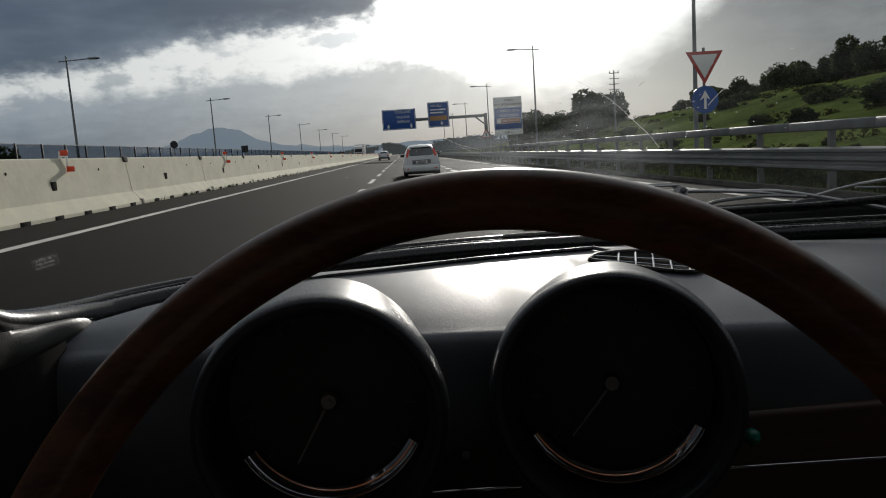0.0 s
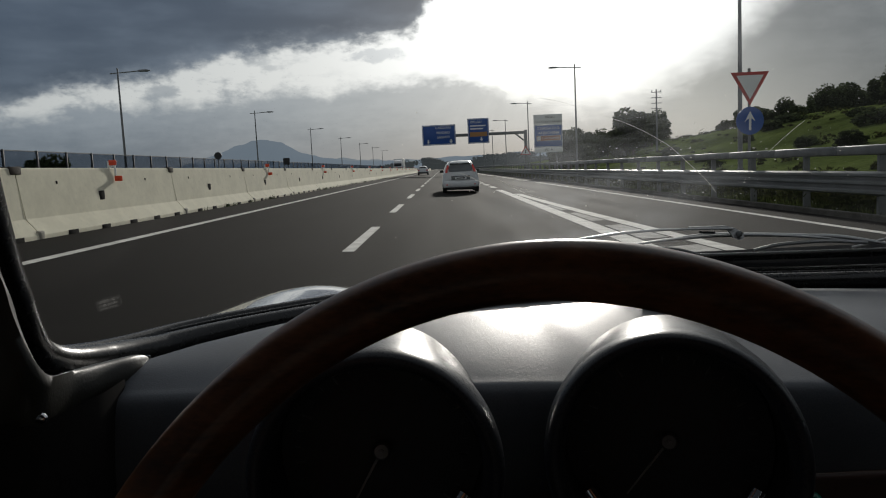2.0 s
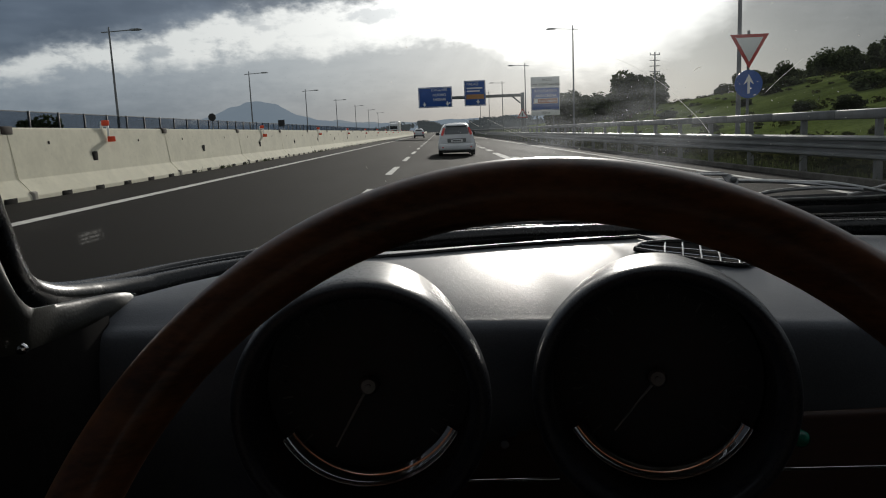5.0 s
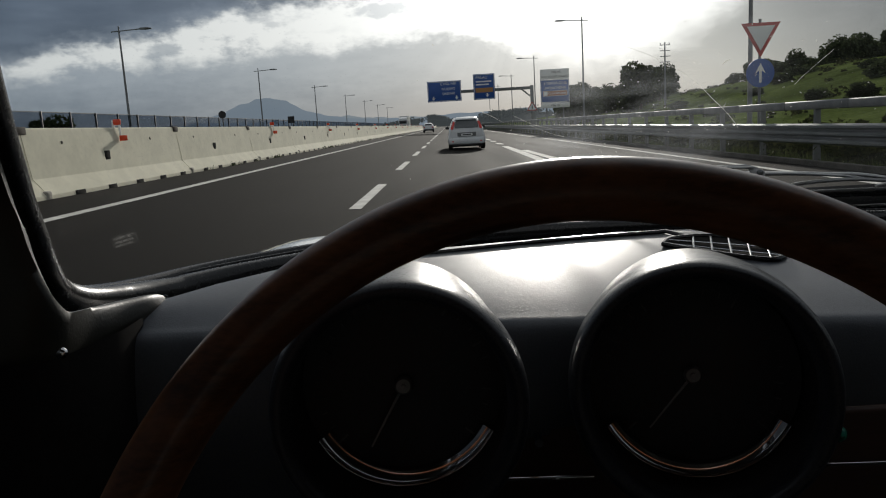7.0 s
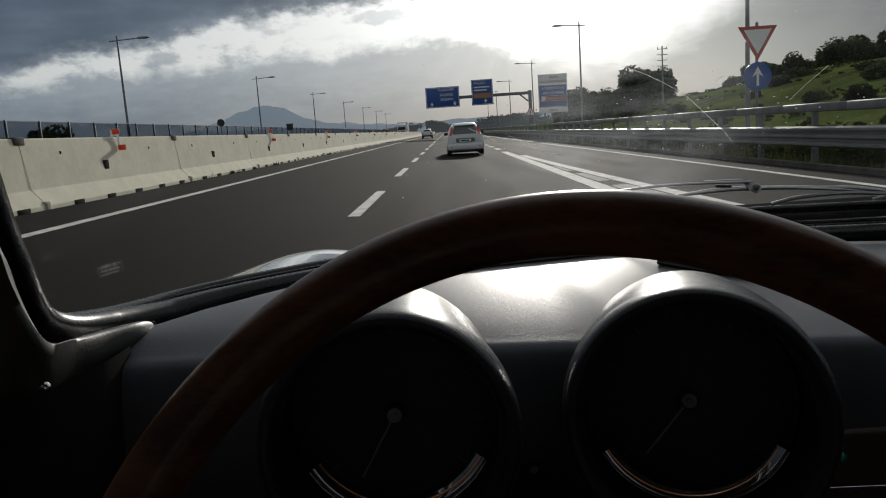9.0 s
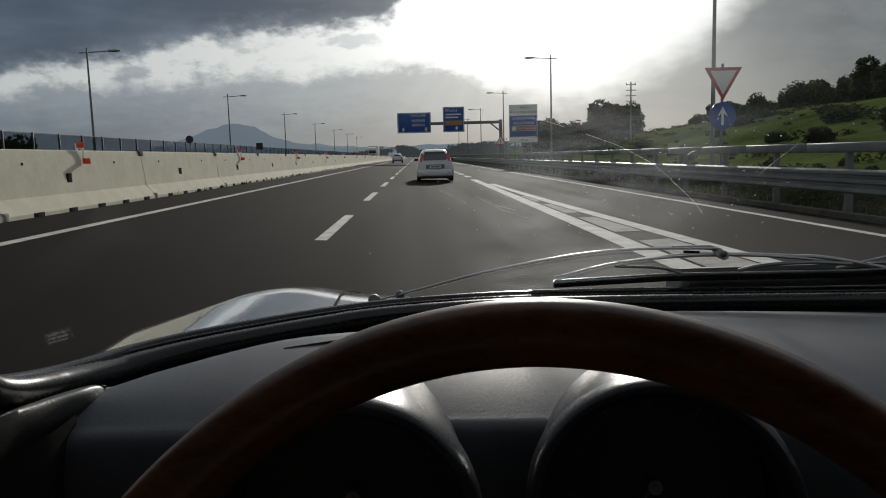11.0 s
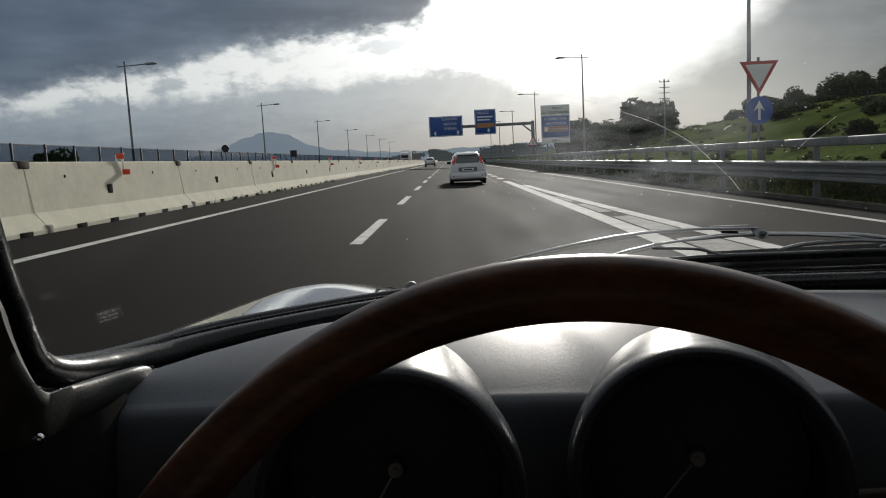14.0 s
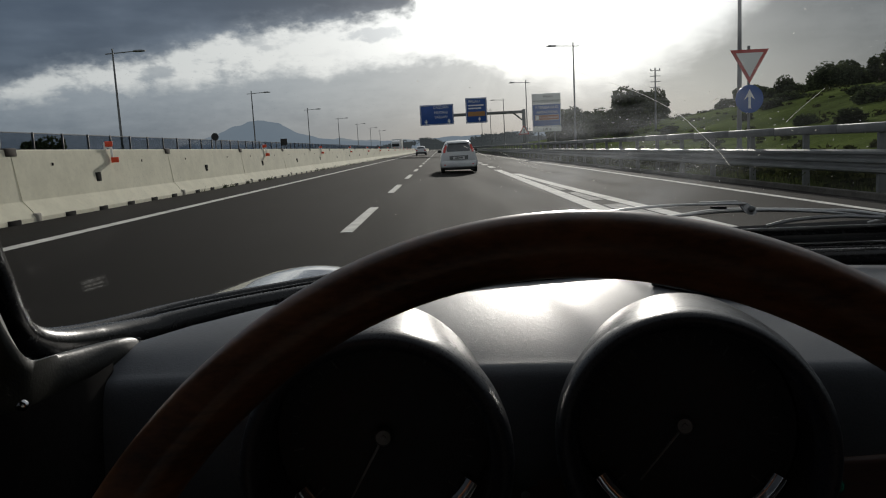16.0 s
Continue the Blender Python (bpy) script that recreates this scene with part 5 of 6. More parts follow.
    part("window_rail", boxed((-0.42, -0.75, 1.31), (-0.36, 0.34, 1.372), 0.004), PAD_DARK, door)
    door = part("door", boxed((1.14, -0.75, 0.45), (1.20, 0.50, 1.0), 0.02), PAD_DARK, car, "dark inner door")
    part("window_post", boxed((1.14, 0.34, 0.99), (1.20, 0.50, 1.372), 0.004), PAD_DARK, door)
    part("window_rail", boxed((1.14, -0.75, 1.31), (1.20, 0.34, 1.372), 0.004), PAD_DARK, door)
    part("kick_panel", boxed((-0.42, 0.50, 0.40), (-0.36, 0.86, 0.89), 0.004), PAD_DARK, car, "dark footwell side")
    part("kick_panel", boxed((1.14, 0.50, 0.40), (1.20, 0.86, 0.89), 0.004), PAD_DARK, car, "dark footwell side")
    part("roof", boxed((-0.36, -1.5, 1.372), (1.14, 0.36, 1.40), 0.01), LINER, car, "grey headliner under the roof")
    part("rear_wall", boxed((-0.42, -1.55, 0.40), (1.20, -1.45, 1.12), 0.01), LINER, car, "dark rear of the cabin")
    part("rear_header", boxed((-0.42, -1.55, 1.335), (1.20, -1.45, 1.40), 0.01), LINER, car)
    for x0, x1 in ((-0.42, -0.15), (0.93, 1.20)):
        part("rear_pillar", boxed((x0, -1.55, 1.12), (x1, -1.45, 1.335), 0.01), LINER, car)
    pane = part("rear_window", boxed((-0.15, -1.505, 1.12), (0.93, -1.499, 1.335)), TINTED, car, "plain rear window", None)
    pane.visible_shadow = False
    part("side_panel", boxed((-0.42, -1.5, 0.45), (-0.36, -0.76, 1.40), 0.01), LINER, car)
    part("side_panel", boxed((1.14, -1.5, 0.45), (1.20, -0.76, 1.40), 0.01), LINER, car)
    part("far_pillar", loft([[Vector((1.06, 0.60, 0.95)), Vector((1.13, 0.56, 0.95)), Vector((1.13, 0.50, 0.95))], [Vector((0.99, 0.14, 1.38)), Vector((1.06, 0.12, 1.38)), Vector((1.06, 0.05, 1.38))]], True, True), TRIM, car, "", None)
    part("floor_pan", boxed((-0.42, -1.5, 0.22), (1.20, 0.95, 0.40), 0.02), PAD_DARK, car, "dark floor pan")
    part("bulkhead", boxed((-0.40, 0.86, 0.40), (1.18, 0.90, 0.90), 0.01), PAD_DARK, car)
    # bonnet with raised wings
    def bonnet_z(x, y):
        a = abs(x - 0.39)
        wing = math.exp(-((a - 0.65) / 0.11) ** 2) if a < 0.65 else 1.0
        z = 0.893 - 0.040 * max(0, 1 - (a / 0.44) ** 2) + 0.031 * wing - 0.155 * (a - 0.69 + math.sqrt((a - 0.69) ** 2 + 0.0016)) * wing - 14 * max(0, a - 0.89) ** 2
        z -= 0.17 * max(0, y - 1.36) + 0.12 * max(0, y - 1.5) ** 2
        return z
    xs = [0.39 + 0.95 * t / 48 for t in range(-48, 49)]
    rows = []
    for j in range(31):
        y = 0.845 + 1.25 * j / 30
        rows.append([Vector((x, y - 0.10 * min(1, abs(x - 0.39) / 0.8) ** 3 * (1 - j / 30), bonnet_z(x, y))) for x in xs])
    bon = part("bonnet", loft(rows), CARPAINT, car, "silver bonnet with raised wings", 60)
    for sgn in (-1, 1):
        line = [Vector((0.39 + sgn * 0.54, y, bonnet_z(0.39 + sgn * 0.54, y) + 0.0008)) for y in [0.86 + 0.05 * i for i in range(22)]]
        part("shut_line", tubed(line, 0.0022, 6, 0.5), HOLE, bon, "dark shut line")
    # plain outer skin that closes the car
    for s in (-1, 1):
        outline = [0.39 + s * v for v in (0.79, 0.85, 0.925, 0.955, 0.95, 0.90)]
        rows = []
        for y, top in ((-2.05, 0.80), (-1.7, 0.93), (-0.8, 0.97), (0.40, 0.96), (0.52, 0.87), (1.0, 0.845), (2.0, 0.69), (2.14, 0.55)):
            zs = (top, top - 0.015, top - 0.10, 0.62 if top > 0.7 else top - 0.12, 0.42, 0.24)
            pinch = 1 - 0.10 * soft_step(abs(y), 1.5, 2.15)
            rows.append([Vector((0.39 + (x - 0.39) * pinch, y, z)) for x, z in zip(outline, zs)])
        part("side_skin", loft(rows), CARPAINT, car, "silver body side", 50)
        pane = part("side_glass", boxed((0.39 + s * 0.815 - 0.006, -0.70, 1.00), (0.39 + s * 0.815 + 0.006, 0.34, 1.31), 0.004), SIDEGLASS, car, "tinted side window")
        pane.visible_shadow = False
    rows = [[Vector((0.39 + 0.80 * t, y, z - 0.03 * t * t)) for t in [i / 8 for i in range(-8, 9)]] for y, z in ((-1.55, 1.04), (-1.75, 0.99), (-2.0, 0.90), (-2.12, 0.78), (-2.14, 0.30))]
    part("tail_skin", loft(rows), CARPAINT, car, "silver tail", 50)
    part("roof_skin", loft([[Vector((0.39 + 0.75 * t, y, z - 0.03 * t ** 4)) for t in [i / 8 for i in range(-8, 9)]] for y, z in ((0.34, 1.425), (0.0, 1.445), (-0.8, 1.445), (-1.3, 1.43), (-1.52, 1.41))]), CARPAINT, car, "silver roof", 60)
    part("nose_skin", loft([[Vector((0.39 + 0.86 * t, y - 0.12 * t * t, z)) for t in [i / 8 for i in range(-8, 9)]] for y, z in ((2.10, 0.72), (2.20, 0.58), (2.22, 0.42), (2.14, 0.26))]), CARPAINT, car, "silver nose", 60)
    for x in (-0.33, 1.05):
        for y in (1.45, -0.95):
            g = -FALL * x
            part("tyre", turned([(0, 0.10), (0, 0.27), (0.02, 0.295), (0.14, 0.295), (0.16, 0.27), (0.16, 0.10)], (x - 0.02, y, g + 0.296), (1, 0, 0), 32, True), TYRE, car)
    rows = []
    for x in [0.278, 0.284] + [0.30 + 0.07 * i for i in range(9)]:
        h = 1.012 - 0.012 * lerp(x, 0.55, 0.85) - 0.03 * lerp(x, 0.284, 0.278)
        rows.append([Vector((x, 0.835, 0.86)), Vector((x, 0.835, h - 0.004)), Vector((x, 0.84, h)), Vector((x, 0.885, h - 0.006)), Vector((x, 0.90, 0.86))])
    part("cowl_duct", loft(rows, closed=True, caps=True), SEAL_DULL, car, "black block before the glass", None)
    # wipers, parked on the glass
    def wiper(dx, rod_too):
        holder = part("wiper", tubed(spline([(0.135 + dx, 0.800, 1.014), (0.20 + dx, 0.779, 1.031), (0.293 + dx, 0.766, 1.037), (0.38 + dx, 0.773, 1.030), (0.435 + dx, 0.788, 1.021)], 30), 0.0019, 8, 0.7), WIPER, car, "steel wiper with a black rubber blade")
        if rod_too:
            part("pivot", turned([(0, 0.0065), (-0.006, 0.0065), (-0.009, 0.004), (-0.009, 0.0003)], (-0.058 + dx, 0.822, 0.990), (0, 0.8, -0.6), 16), GALV_DULL, holder, "round pivot cap", 40)
            part("pivot", turned([(0, 0.005), (-0.005, 0.005), (-0.007, 0.003), (-0.007, 0.0003)], (-0.030 + dx, 0.815, 0.996), (0, 0.8, -0.6), 16), GALV_DULL, holder, "", 40)
            part("long_rod", tubed(spline([(-0.060 + dx, 0.822, 0.990), (0.0 + dx, 0.800, 1.008), (0.062 + dx, 0.783, 1.025), (0.145 + dx, 0.767, 1.041), (0.21 + dx, 0.763, 1.046), (0.292 + dx, 0.764, 1.044)], 36), [0.0019 + 0.0008 * math.sin(i / 35 * 3.14) for i in range(36)], 8, 0.6), WIPER, holder, "long thin rod")
        part("arm", tubed(spline([(0.194 + dx, 0.780, 1.031), (0.234 + dx, 0.777, 1.0344), (0.273 + dx, 0.775, 1.037), (0.325 + dx, 0.777, 1.035), (0.376 + dx, 0.782, 1.031), (0.426 + dx, 0.786, 1.0258), (0.56 + dx, 0.812, 0.996)], 30), [0.0015 + 0.0032 * min(1, i / 8) - 0.0006 * (i > 12) for i in range(30)], 8, 0.55), WIPER, holder, "flat steel arm")
        plate = [(0.248, 1.0488), (0.285, 1.0482), (0.294, 1.0455), (0.3015, 1.0405), (0.3005, 1.0355), (0.2955, 1.0338), (0.2905, 1.0362), (0.2865, 1.0435), (0.272, 1.0448), (0.248, 1.0452)]
        part("knuckle", loft([[Vector((x * 1.02 - 0.0047 + dx, 0.7590 + k + 0.6 * (z - 1.034), 1.11 + (z - 1.11) * 1.02)) for x, z in plate] for k in (0, 0.004)], closed=True, caps=True), WIPER, holder, "pressed steel knuckle plate", 30)
        part("pin", turned([(0, 0.0033), (-0.002, 0.0033), (-0.0032, 0.002), (-0.0034, 0.0003)], (0.2967 + dx, 0.7605, 1.0384), (0, 1, -0.55), 18), GALV_DULL, holder, "round pin", 50)
        part("clip", tubed([(0.258 + dx, 0.766, 1.0415), (0.274 + dx, 0.766, 1.0405)], 0.0015, 6), RUBBER, holder)
        part("small_bow", tubed(spline([(0.19 + dx, 0.772, 1.028), (0.235 + dx, 0.778, 1.024), (0.262 + dx, 0.787, 1.0165)], 12), 0.0016, 6), WIPER, holder)
        part("small_bow", tubed(spline([(0.322 + dx, 0.784, 1.0175), (0.345 + dx, 0.776, 1.0235), (0.39 + dx, 0.773, 1.0255), (0.44 + dx, 0.781, 1.021)], 14), 0.0022, 6), WIPER, holder)
        part("blade_spine", tubed([(0.132 + dx, 0.793, 1.0115), (0.25 + dx, 0.788, 1.0155), (0.45 + dx, 0.790, 1.0125)], 0.0011, 6), WIPER, holder)
        part("rubber_blade", tubed([(0.132 + dx, 0.799, 1.0065), (0.25 + dx, 0.795, 1.0105), (0.45 + dx, 0.797, 1.0075)], 0.0028, 6, 1.5), RUBBER, holder, "black rubber wiper blade")
    wiper(0.0, True)
    wiper(0.30, False)
    # scratches and flecks on the glass
    rng = random.Random(21)

    def on_glass(x, z):
        return Vector((x, 0.815 - 1.25 * (z - 0.99) - 0.004, z))

    def streak(pts, w):
        part("scratch", tubed(spline([on_glass(*p) for p in pts], 16), w, 5, 0.6), DIRT, screen)
    streak([(0.122, 1.1575), (0.153, 1.1470), (0.1868, 1.1310), (0.2103, 1.1150), (0.2330, 1.0990), (0.2480, 1.0862)], 0.00021)
    streak([(0.2785, 1.1210), (0.2850, 1.1320), (0.2950, 1.1455)], 0.00017)
    streak([(0.0736, 1.1709), (0.0910, 1.1671), (0.1044, 1.1630)], 0.0002)
    streak([(0.058, 1.099), (0.077, 1.091), (0.090, 1.087)], 0.00018)
    streak([(0.0105, 1.1153), (0.0225, 1.1095), (0.0345, 1.1027)], 0.00018)
    streak([(0.042, 1.1085), (0.060, 1.1000), (0.078, 1.0950)], 0.00016)
    streak([(0.2095, 1.1395), (0.2114, 1.1415), (0.2140, 1.1425)], 0.0006)
    bm = bmesh.new()
    for _ in range(330):
        x, z = rng.gauss(0.19, 0.085), rng.gauss(1.105, 0.036)
        s = 0.00023 + 0.0007 * rng.random() ** 5
        p = on_glass(x, z)
        w = rng.uniform(0, 3.14)
        l = s * rng.choice((1, 1, 1, 1, 1, 1, 1, 1, 1, 2))
        d = Vector((math.cos(w), -math.sin(w) * 0.78, math.sin(w) * 0.62)) * l
        tube(bm, [p - d, p + d], [s * 0.6, s * 0.4], 5, 0.6)
    tagged(part("flecks", bm, DIRT, screen, "white dried flecks", None), kind="stuff")
    a, b = Vector((-0.2345, 0.4765, 1.0365)), Vector((-0.2185, 0.4785, 1.0405))
    lift = Vector((0.0008, -0.0055, 0.0085))
    label = part("sticker", loft([[a, b], [a + lift, b + lift]]), STICKER, screen, "small faint sticker")
    for f0, f1, h0, h1 in ((0.08, 0.92, 0.62, 0.86), (0.12, 0.40, 0.34, 0.52), (0.46, 0.86, 0.34, 0.52), (0.10, 0.78, 0.10, 0.22)):
        p, q, toward = a.lerp(b, f0), a.lerp(b, f1), Vector((0, -0.0004, 0))
        part("print_bar", loft([[p + lift * h0 + toward, q + lift * h0 + toward], [p + lift * h1 + toward, q + lift * h1 + toward]]), PRINT, label)
    return car


def make_hatchback():
    """Small white hatchback ahead, seen from behind."""
    X, Y = 0.80, 34.0
    g = -FALL * X
    car = thing("hatchback", "white five-door hatchback with high red tail lights", "car", at=(X, Y, g))
    # sections from tail to nose: y, half width low, waist and roof, then the heights of the same
    secs = [(0.00, 0.70, 0.60, 0.41, 0.42, 0.86, 0.93), (0.03, 0.77, 0.68, 0.43, 0.32, 0.90, 1.02), (0.08, 0.81, 0.72, 0.45, 0.27, 0.92, 1.14), (0.16, 0.832, 0.74, 0.45, 0.24, 0.93, 1.27), (0.30, 0.842, 0.75, 0.45, 0.22, 0.94, 1.39), (0.60, 0.845, 0.77, 0.47, 0.22, 0.94, 1.455), (1.5, 0.845, 0.79, 0.54, 0.22, 0.93, 1.485), (2.3, 0.843, 0.79, 0.53, 0.22, 0.92, 1.40), (3.0, 0.84, 0.78, 0.62, 0.22, 0.90, 0.97), (3.6, 0.83, 0.76, 0.6, 0.24, 0.80, 0.84), (4.0, 0.70, 0.66, 0.5, 0.30, 0.66, 0.70)]
    rows = []
    for y, a, b, c, zl, zw, zr in secs:
        d = zr - zw
        half = [(0, 0, zl), (a * 0.85, 0, zl), (a, 0, zl + 0.09), (a + 0.010, 0, zl + 0.40 * (zw - zl)), (0.4 * a + 0.6 * b, 0, zl + 0.78 * (zw - zl)), (b, 0, zw), (b - 0.42 * (b - c), 0, zw + 0.50 * d), (c + 0.10 * (b - c), 0, zr - 0.12 * d), (c * 0.82, 0, zr - 0.03 * d), (c * 0.45, 0, zr - 0.005), (0, 0, zr + 0.004)]
        half = [(p.x, p.z) for p in spline(half, 26)]
        rows.append([Vector((X + x, Y + y, g + z)) for x, z in half + [(-x, z) for x, z in half[-2:0:-1]]])
    body = part("body", loft(rows, closed=True, caps=True), WHITEPAINT, car, "white body", 35)
    # rear window, lights, bumper, plate
    def quad_plate(name, pts, mat, parent, label="", thick=0.02):
        a = [Vector((X + x, Y + y, g + z)) for x, y, z in pts]
        bm = loft([a, [p + Vector((0, thick, 0)) for p in a]], closed=True, caps=True)
        return part(name, bm, mat, parent, label, None)
    quad_plate("rear_window", [(-0.50, 0.000, 0.97), (0.50, 0.000, 0.97), (0.535, 0.018, 1.05), (0.475, 0.120, 1.26), (0.42, 0.155, 1.32), (-0.42, 0.155, 1.32), (-0.475, 0.120, 1.26), (-0.535, 0.018, 1.05)], REARGLASS, car, "pale reflecting rear window", 0.07)
    for s in (-1, 1):
        quad_plate("tail_light", [(s * 0.60, -0.012, 0.93), (s * 0.70, 0.020, 0.93), (s * 0.695, 0.05, 1.04), (s * 0.62, 0.115, 1.20), (s * 0.565, 0.14, 1.29), (s * 0.51, 0.11, 1.24), (s * 0.56, 0.03, 1.08)], TAIL, car, "tall red tail light", 0.10)
        quad_plate("bumper_lamp", [(s * 0.60, -0.05, 0.36), (s * 0.74, -0.04, 0.36), (s * 0.74, -0.04, 0.41), (s * 0.60, -0.05, 0.41)], TAIL, car, "red bumper reflector")
    part("bumper", boxed((X - 0.81, Y - 0.045, g + 0.25), (X + 0.81, Y + 0.14, g + 0.56), 0.07), WHITEPAINT, car, "white rear bumper")
    part("bumper_skirt", boxed((X - 0.62, Y - 0.03, g + 0.19), (X + 0.62, Y + 0.12, g + 0.27), 0.02), BLACKPLASTIC, car, "black lower bumper")
    part("number_plate", boxed((X - 0.26, Y - 0.055, g + 0.62), (X + 0.26, Y - 0.02, g + 0.73)), SIGNWHITE, car, "white plate with dark bars", None)
    part("plate_bar", boxed((X - 0.19, Y - 0.06, g + 0.65), (X + 0.19, Y - 0.05, g + 0.70)), BLACK, car, "", None)
    part("plate_recess", boxed((X - 0.42, Y - 0.02, g + 0.60), (X + 0.42, Y + 0.02, g + 0.78), 0.01), GALV_DULL, car, "", None)
    part("spoiler", boxed((X - 0.49, Y + 0.10, g + 1.325), (X + 0.49, Y + 0.40, g + 1.38), 0.02), WHITEPAINT, car)
    part("wiper", rodded((X, Y + 0.02, g + 1.0), (X - 0.32, Y + 0.05, g + 1.06), 0.012), BLACKPLASTIC, car)
    for s in (-1, 1):
        part("mirror", boxed((X + s * 0.86 - 0.09, Y + 2.45, g + 0.93), (X + s * 0.86 + 0.09, Y + 2.55, g + 1.06), 0.03), BLACKPLASTIC, car)
        quad = [(s * 0.74, 0.55, 0.97), (s * 0.76, 2.5, 0.97), (s * 0.59, 2.1, 1.32), (s * 0.575, 0.6, 1.32)]
        a = [Vector((X + x, Y + y, g + z)) for x, y, z in quad]
        part("side_window", loft([a, [p + Vector((s * 0.02, 0, 0)) for p in a]], True, True), DARKGLASS, car, "", None)
        for y in (0.62, 3.15):
            xo = X + s * 0.83
            w = part("wheel", turned([(0, 0.12), (0, 0.27), (0.02, 0.30), (0.17, 0.30), (0.19, 0.27), (0.19, 0.12)], (xo - s * 0.19, Y + y, g + 0.30), (s, 0, 0), 28, True), TYRE, car, "black tyre")
            part("rim", turned([(0, 0.20), (0.01, 0.20), (0.01, 0.02)], (xo + s * 0.001, Y + y, g + 0.30), (s, 0, 0), 20, True), GALV, w, "alloy rim")
    part("underside", boxed((X - 0.7, Y + 0.2, g + 0.14), (X + 0.7, Y + 3.7, g + 0.24)), BLACKPLASTIC, car)


def make_crossover():
    """White crossover well ahead in the fast lane."""
    X, Y = -3.35, 128.0
    g = -FALL * X
    car = thing("crossover", "white compact crossover with black lower trim", "car", at=(X, Y, g))
    secs = [(0.0, 0.80, 0.80, 0.55, 0.45, 0.95, 1.05), (0.10, 0.88, 0.87, 0.60, 0.34, 1.00, 1.30), (0.30, 0.90, 0.89, 0.58, 0.30, 1.00, 1.52), (0.9, 0.90, 0.89, 0.60, 0.30, 1.0, 1.60), (2.2, 0.90, 0.89, 0.58, 0.30, 0.98, 1.55), (3.0, 0.89, 0.86, 0.62, 0.30, 0.98, 1.10), (3.9, 0.86, 0.80, 0.60, 0.34, 0.90, 0.95), (4.2, 0.76, 0.70, 0.5, 0.40, 0.75, 0.80)]
    rows = []
    for y, a, b, c, zl, zw, zr in secs:
        half = [(0, zl), (a * 0.85, zl), (a, zl + 0.10), (a + 0.005, (zl + zw) / 2), (b, zw), (c + 0.09 * (b - c), zr - 0.1 * (zr - zw)), (c * 0.85, zr - 0.01), (0, zr)]
        rows.append([Vector((X + x, Y + y, g + z)) for x, z in half + [(-x, z) for x, z in half[-2:0:-1]]])
    part("body", loft(rows, closed=True, caps=True), WHITEPAINT, car, "white body", 35)
    part("rear_window", boxed((X - 0.56, Y + 0.06, g + 1.08), (X + 0.56, Y + 0.26, g + 1.42), 0.03), DARKGLASS, car, "dark rear window")
    part("bumper", boxed((X - 0.84, Y - 0.05, g + 0.30), (X + 0.84, Y + 0.2, g + 0.58), 0.04), BLACKPLASTIC, car, "black bumper with a silver insert")
    part("bumper_insert", boxed((X - 0.5, Y - 0.06, g + 0.36), (X + 0.5, Y - 0.02, g + 0.46), 0.01), GALV, car)
    part("number_plate", boxed((X - 0.26, Y - 0.03, g + 0.86), (X + 0.26, Y + 0.02, g + 0.97)), SIGNWHITE, car, "white plate with dark bars", None)
    part("antenna", rodded((X, Y + 0.5, g + 1.54), (X - 0.02, Y + 0.35, g + 1.78), 0.01), BLACKPLASTIC, car)
    for s in (-1, 1):
        part("tail_light", boxed((X + s * 0.70 - 0.13, Y - 0.02, g + 0.74), (X + s * 0.70 + 0.13, Y + 0.12, g + 0.98), 0.05), TAIL, car, "square red tail light")
        part("mirror", boxed((X + s * 0.98 - 0.1, Y + 2.55, g + 1.02), (X + s * 0.98 + 0.1, Y + 2.65, g + 1.18), 0.03), BLACKPLASTIC, car)
        for y in (0.75, 3.3):
            w = part("wheel", turned([(0, 0.12), (0, 0.30), (0.02, 0.34), (0.19, 0.34), (0.21, 0.30), (0.21, 0.12)], (X + s * 0.69, Y + y, g + 0.34), (s, 0, 0), 24, True), TYRE, car, "black tyre")
            part("rim", turned([(0, 0.22), (0.01, 0.22), (0.01, 0.02)], (X + s * 0.902, Y + y, g + 0.34), (s, 0, 0), 20, True), GALV, w, "alloy rim")


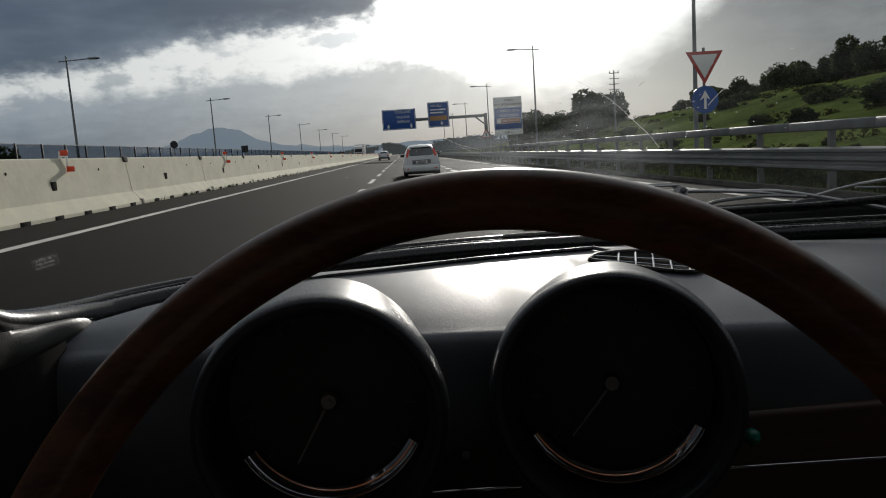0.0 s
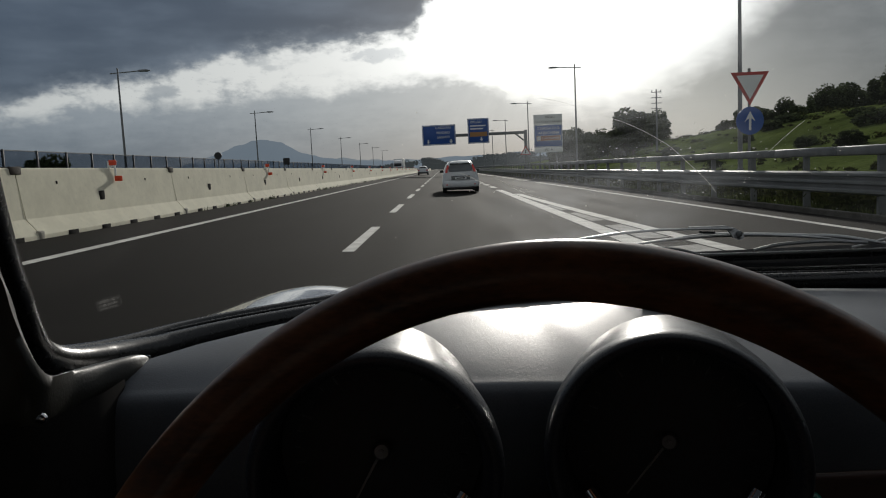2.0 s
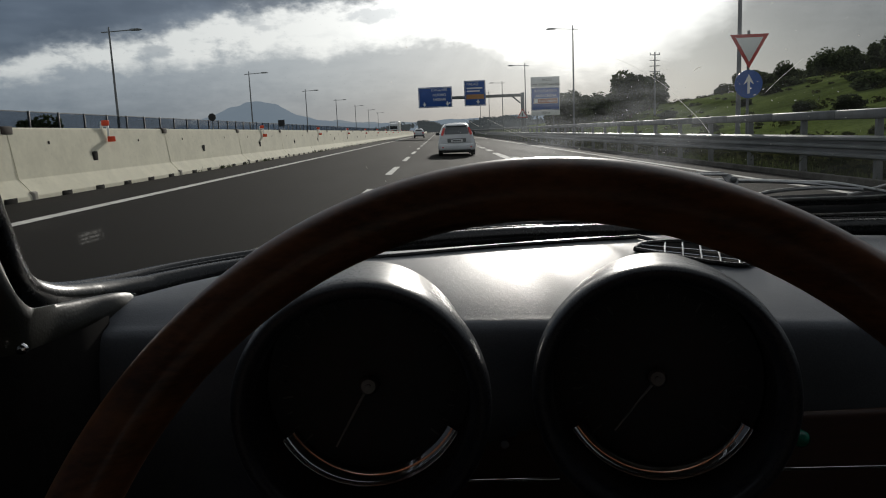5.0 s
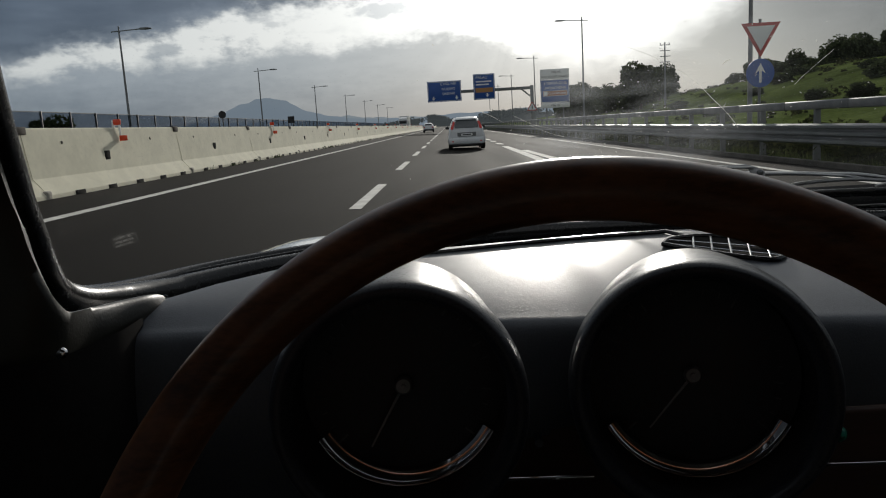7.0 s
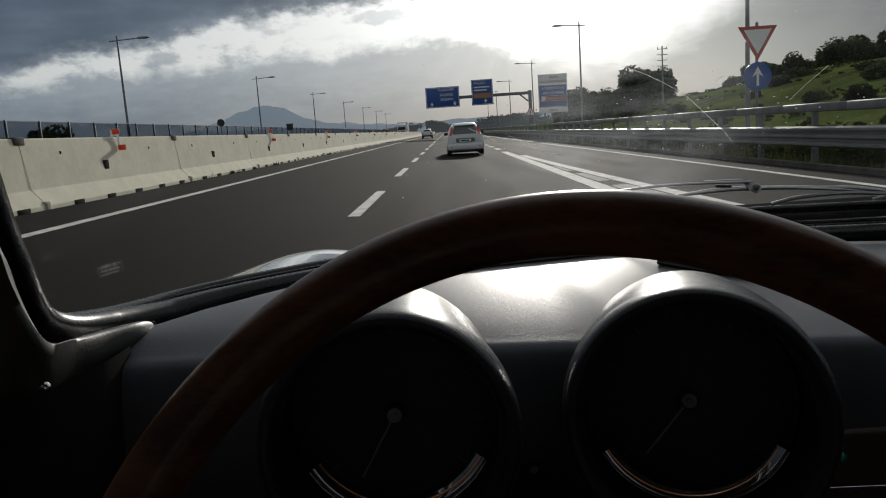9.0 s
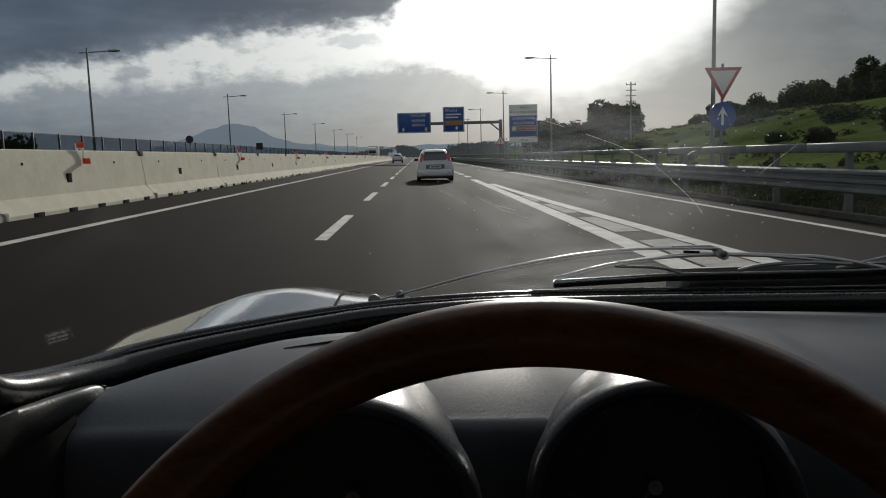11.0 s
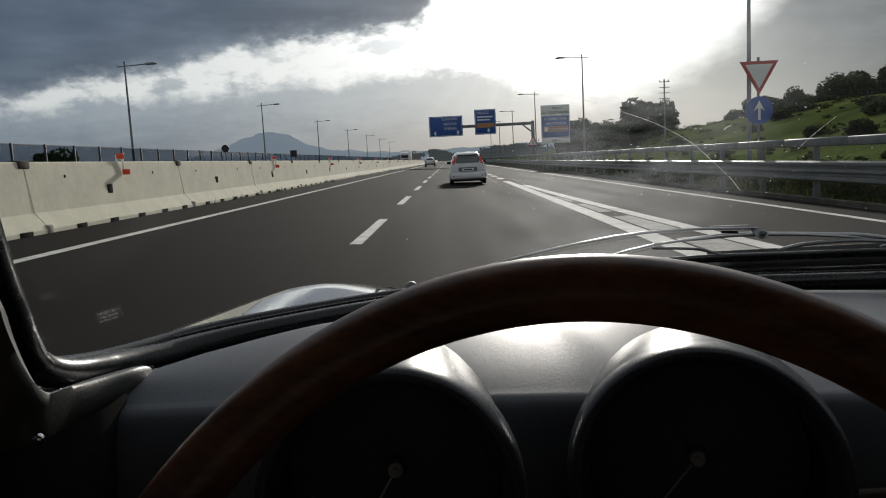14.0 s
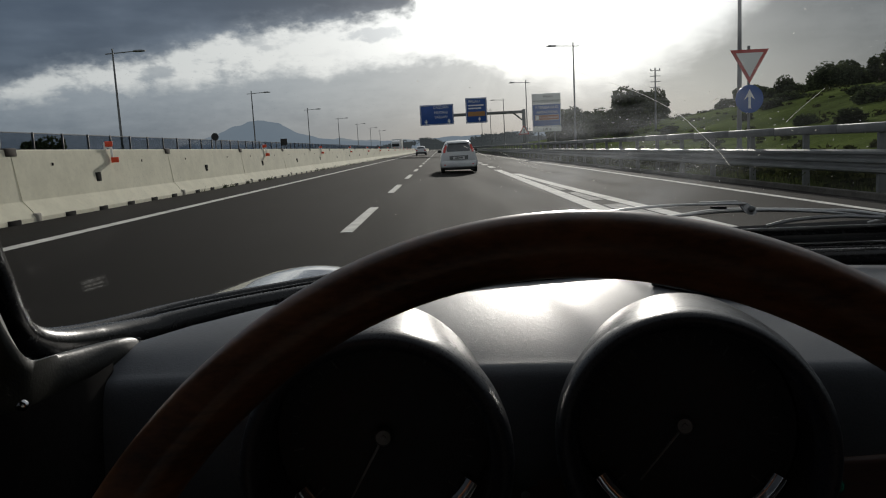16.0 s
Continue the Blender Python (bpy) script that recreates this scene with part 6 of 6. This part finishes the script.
def make_lorry():
    """Lorry with a pale curtain trailer, on the other carriageway."""
    X, Y = -12.4, 210.0
    g = -FALL * X
    car = thing("lorry", "white lorry with a pale sheeted trailer on the opposite carriageway", "lorry", at=(X, Y, g))
    cab = part("cab", loft([[Vector((X + x, Y + y, g + z)) for x, z in ((-1.2, 0.6), (1.2, 0.6), (1.22, 2.2), (1.1, zt), (-1.1, zt), (-1.22, 2.2))] for y, zt in ((0, 2.9), (0.15, 3.3), (0.9, 3.6), (2.2, 3.7))], closed=True, caps=True), WHITEPAINT, car, "white cab", 30)
    part("cab_window", boxed((X - 1.02, Y - 0.03, g + 1.9), (X + 1.02, Y + 0.1, g + 2.75), 0.03), DARKGLASS, cab, "dark windscreen")
    part("grille", boxed((X - 0.9, Y - 0.04, g + 0.7), (X + 0.9, Y + 0.05, g + 1.6), 0.03), BLACKPLASTIC, cab, "black grille")
    part("trailer", boxed((X - 1.27, Y + 2.7, g + 1.1), (X + 1.27, Y + 15.5, g + 4.0), 0.05), SIGNWHITE, car, "pale sheeted trailer")
    for i in range(7):
        part("sheet_seam", boxed((X + 1.26, Y + 3.4 + 1.9 * i, g + 1.1), (X + 1.285, Y + 3.46 + 1.9 * i, g + 4.0)), GALV_DULL, car)
    part("chassis", boxed((X - 1.0, Y + 0.2, g + 0.5), (X + 1.0, Y + 15.3, g + 1.1), 0.03), BLACKPLASTIC, car)
    for s in (-1, 1):
        for y in (1.2, 4.2, 11.5, 12.8, 14.1):
            part("wheel", turned([(0, 0.2), (0, 0.48), (0.03, 0.52), (0.27, 0.52), (0.30, 0.48), (0.30, 0.2)], (X + s * 0.92, Y + y, g + 0.52), (s, 0, 0), 24, True), TYRE, car, "black tyre")


def make_weeds():
    """Tufts at the foot of the barrier."""
    rng = random.Random(8)
    verts, faces = [], []
    for c in range(34):
        y = rng.uniform(8, 110)
        n = rng.randrange(8, 30)
        for _ in range(n):
            x, yy = -7.06 + rng.gauss(0, 0.035), y + rng.gauss(0, 0.12)
            g = -FALL * x
            h, w, a = rng.uniform(0.03, 0.17), rng.uniform(0.006, 0.014), rng.uniform(0, 3.14)
            i = len(verts)
            l = rng.gauss(0, 0.05)
            verts += [(x - w * math.cos(a), yy - w * math.sin(a), g - 0.004), (x + w * math.cos(a), yy + w * math.sin(a), g - 0.004), (x + abs(l), yy + l, g + h)]
            faces.append((i, i + 1, i + 2))
    me = bpy.data.meshes.new("weeds")
    me.from_pydata(verts, [], faces)
    me.materials.append(LEAF)
    tagged(new("weeds", me), "small dry weeds at the foot of the barrier", "weeds", kind="stuff")


# ---- put it together ----
make_ground()
make_road()
make_hills()
make_far_woods()
make_verge_scrub()
make_hill_scrub()
make_trees()
make_lamps()
make_signs()
make_power_poles()
make_hatchback()
make_crossover()
make_lorry()
make_weeds()
make_cockpit()
make_fence()
make_guard_rail()
make_barrier()
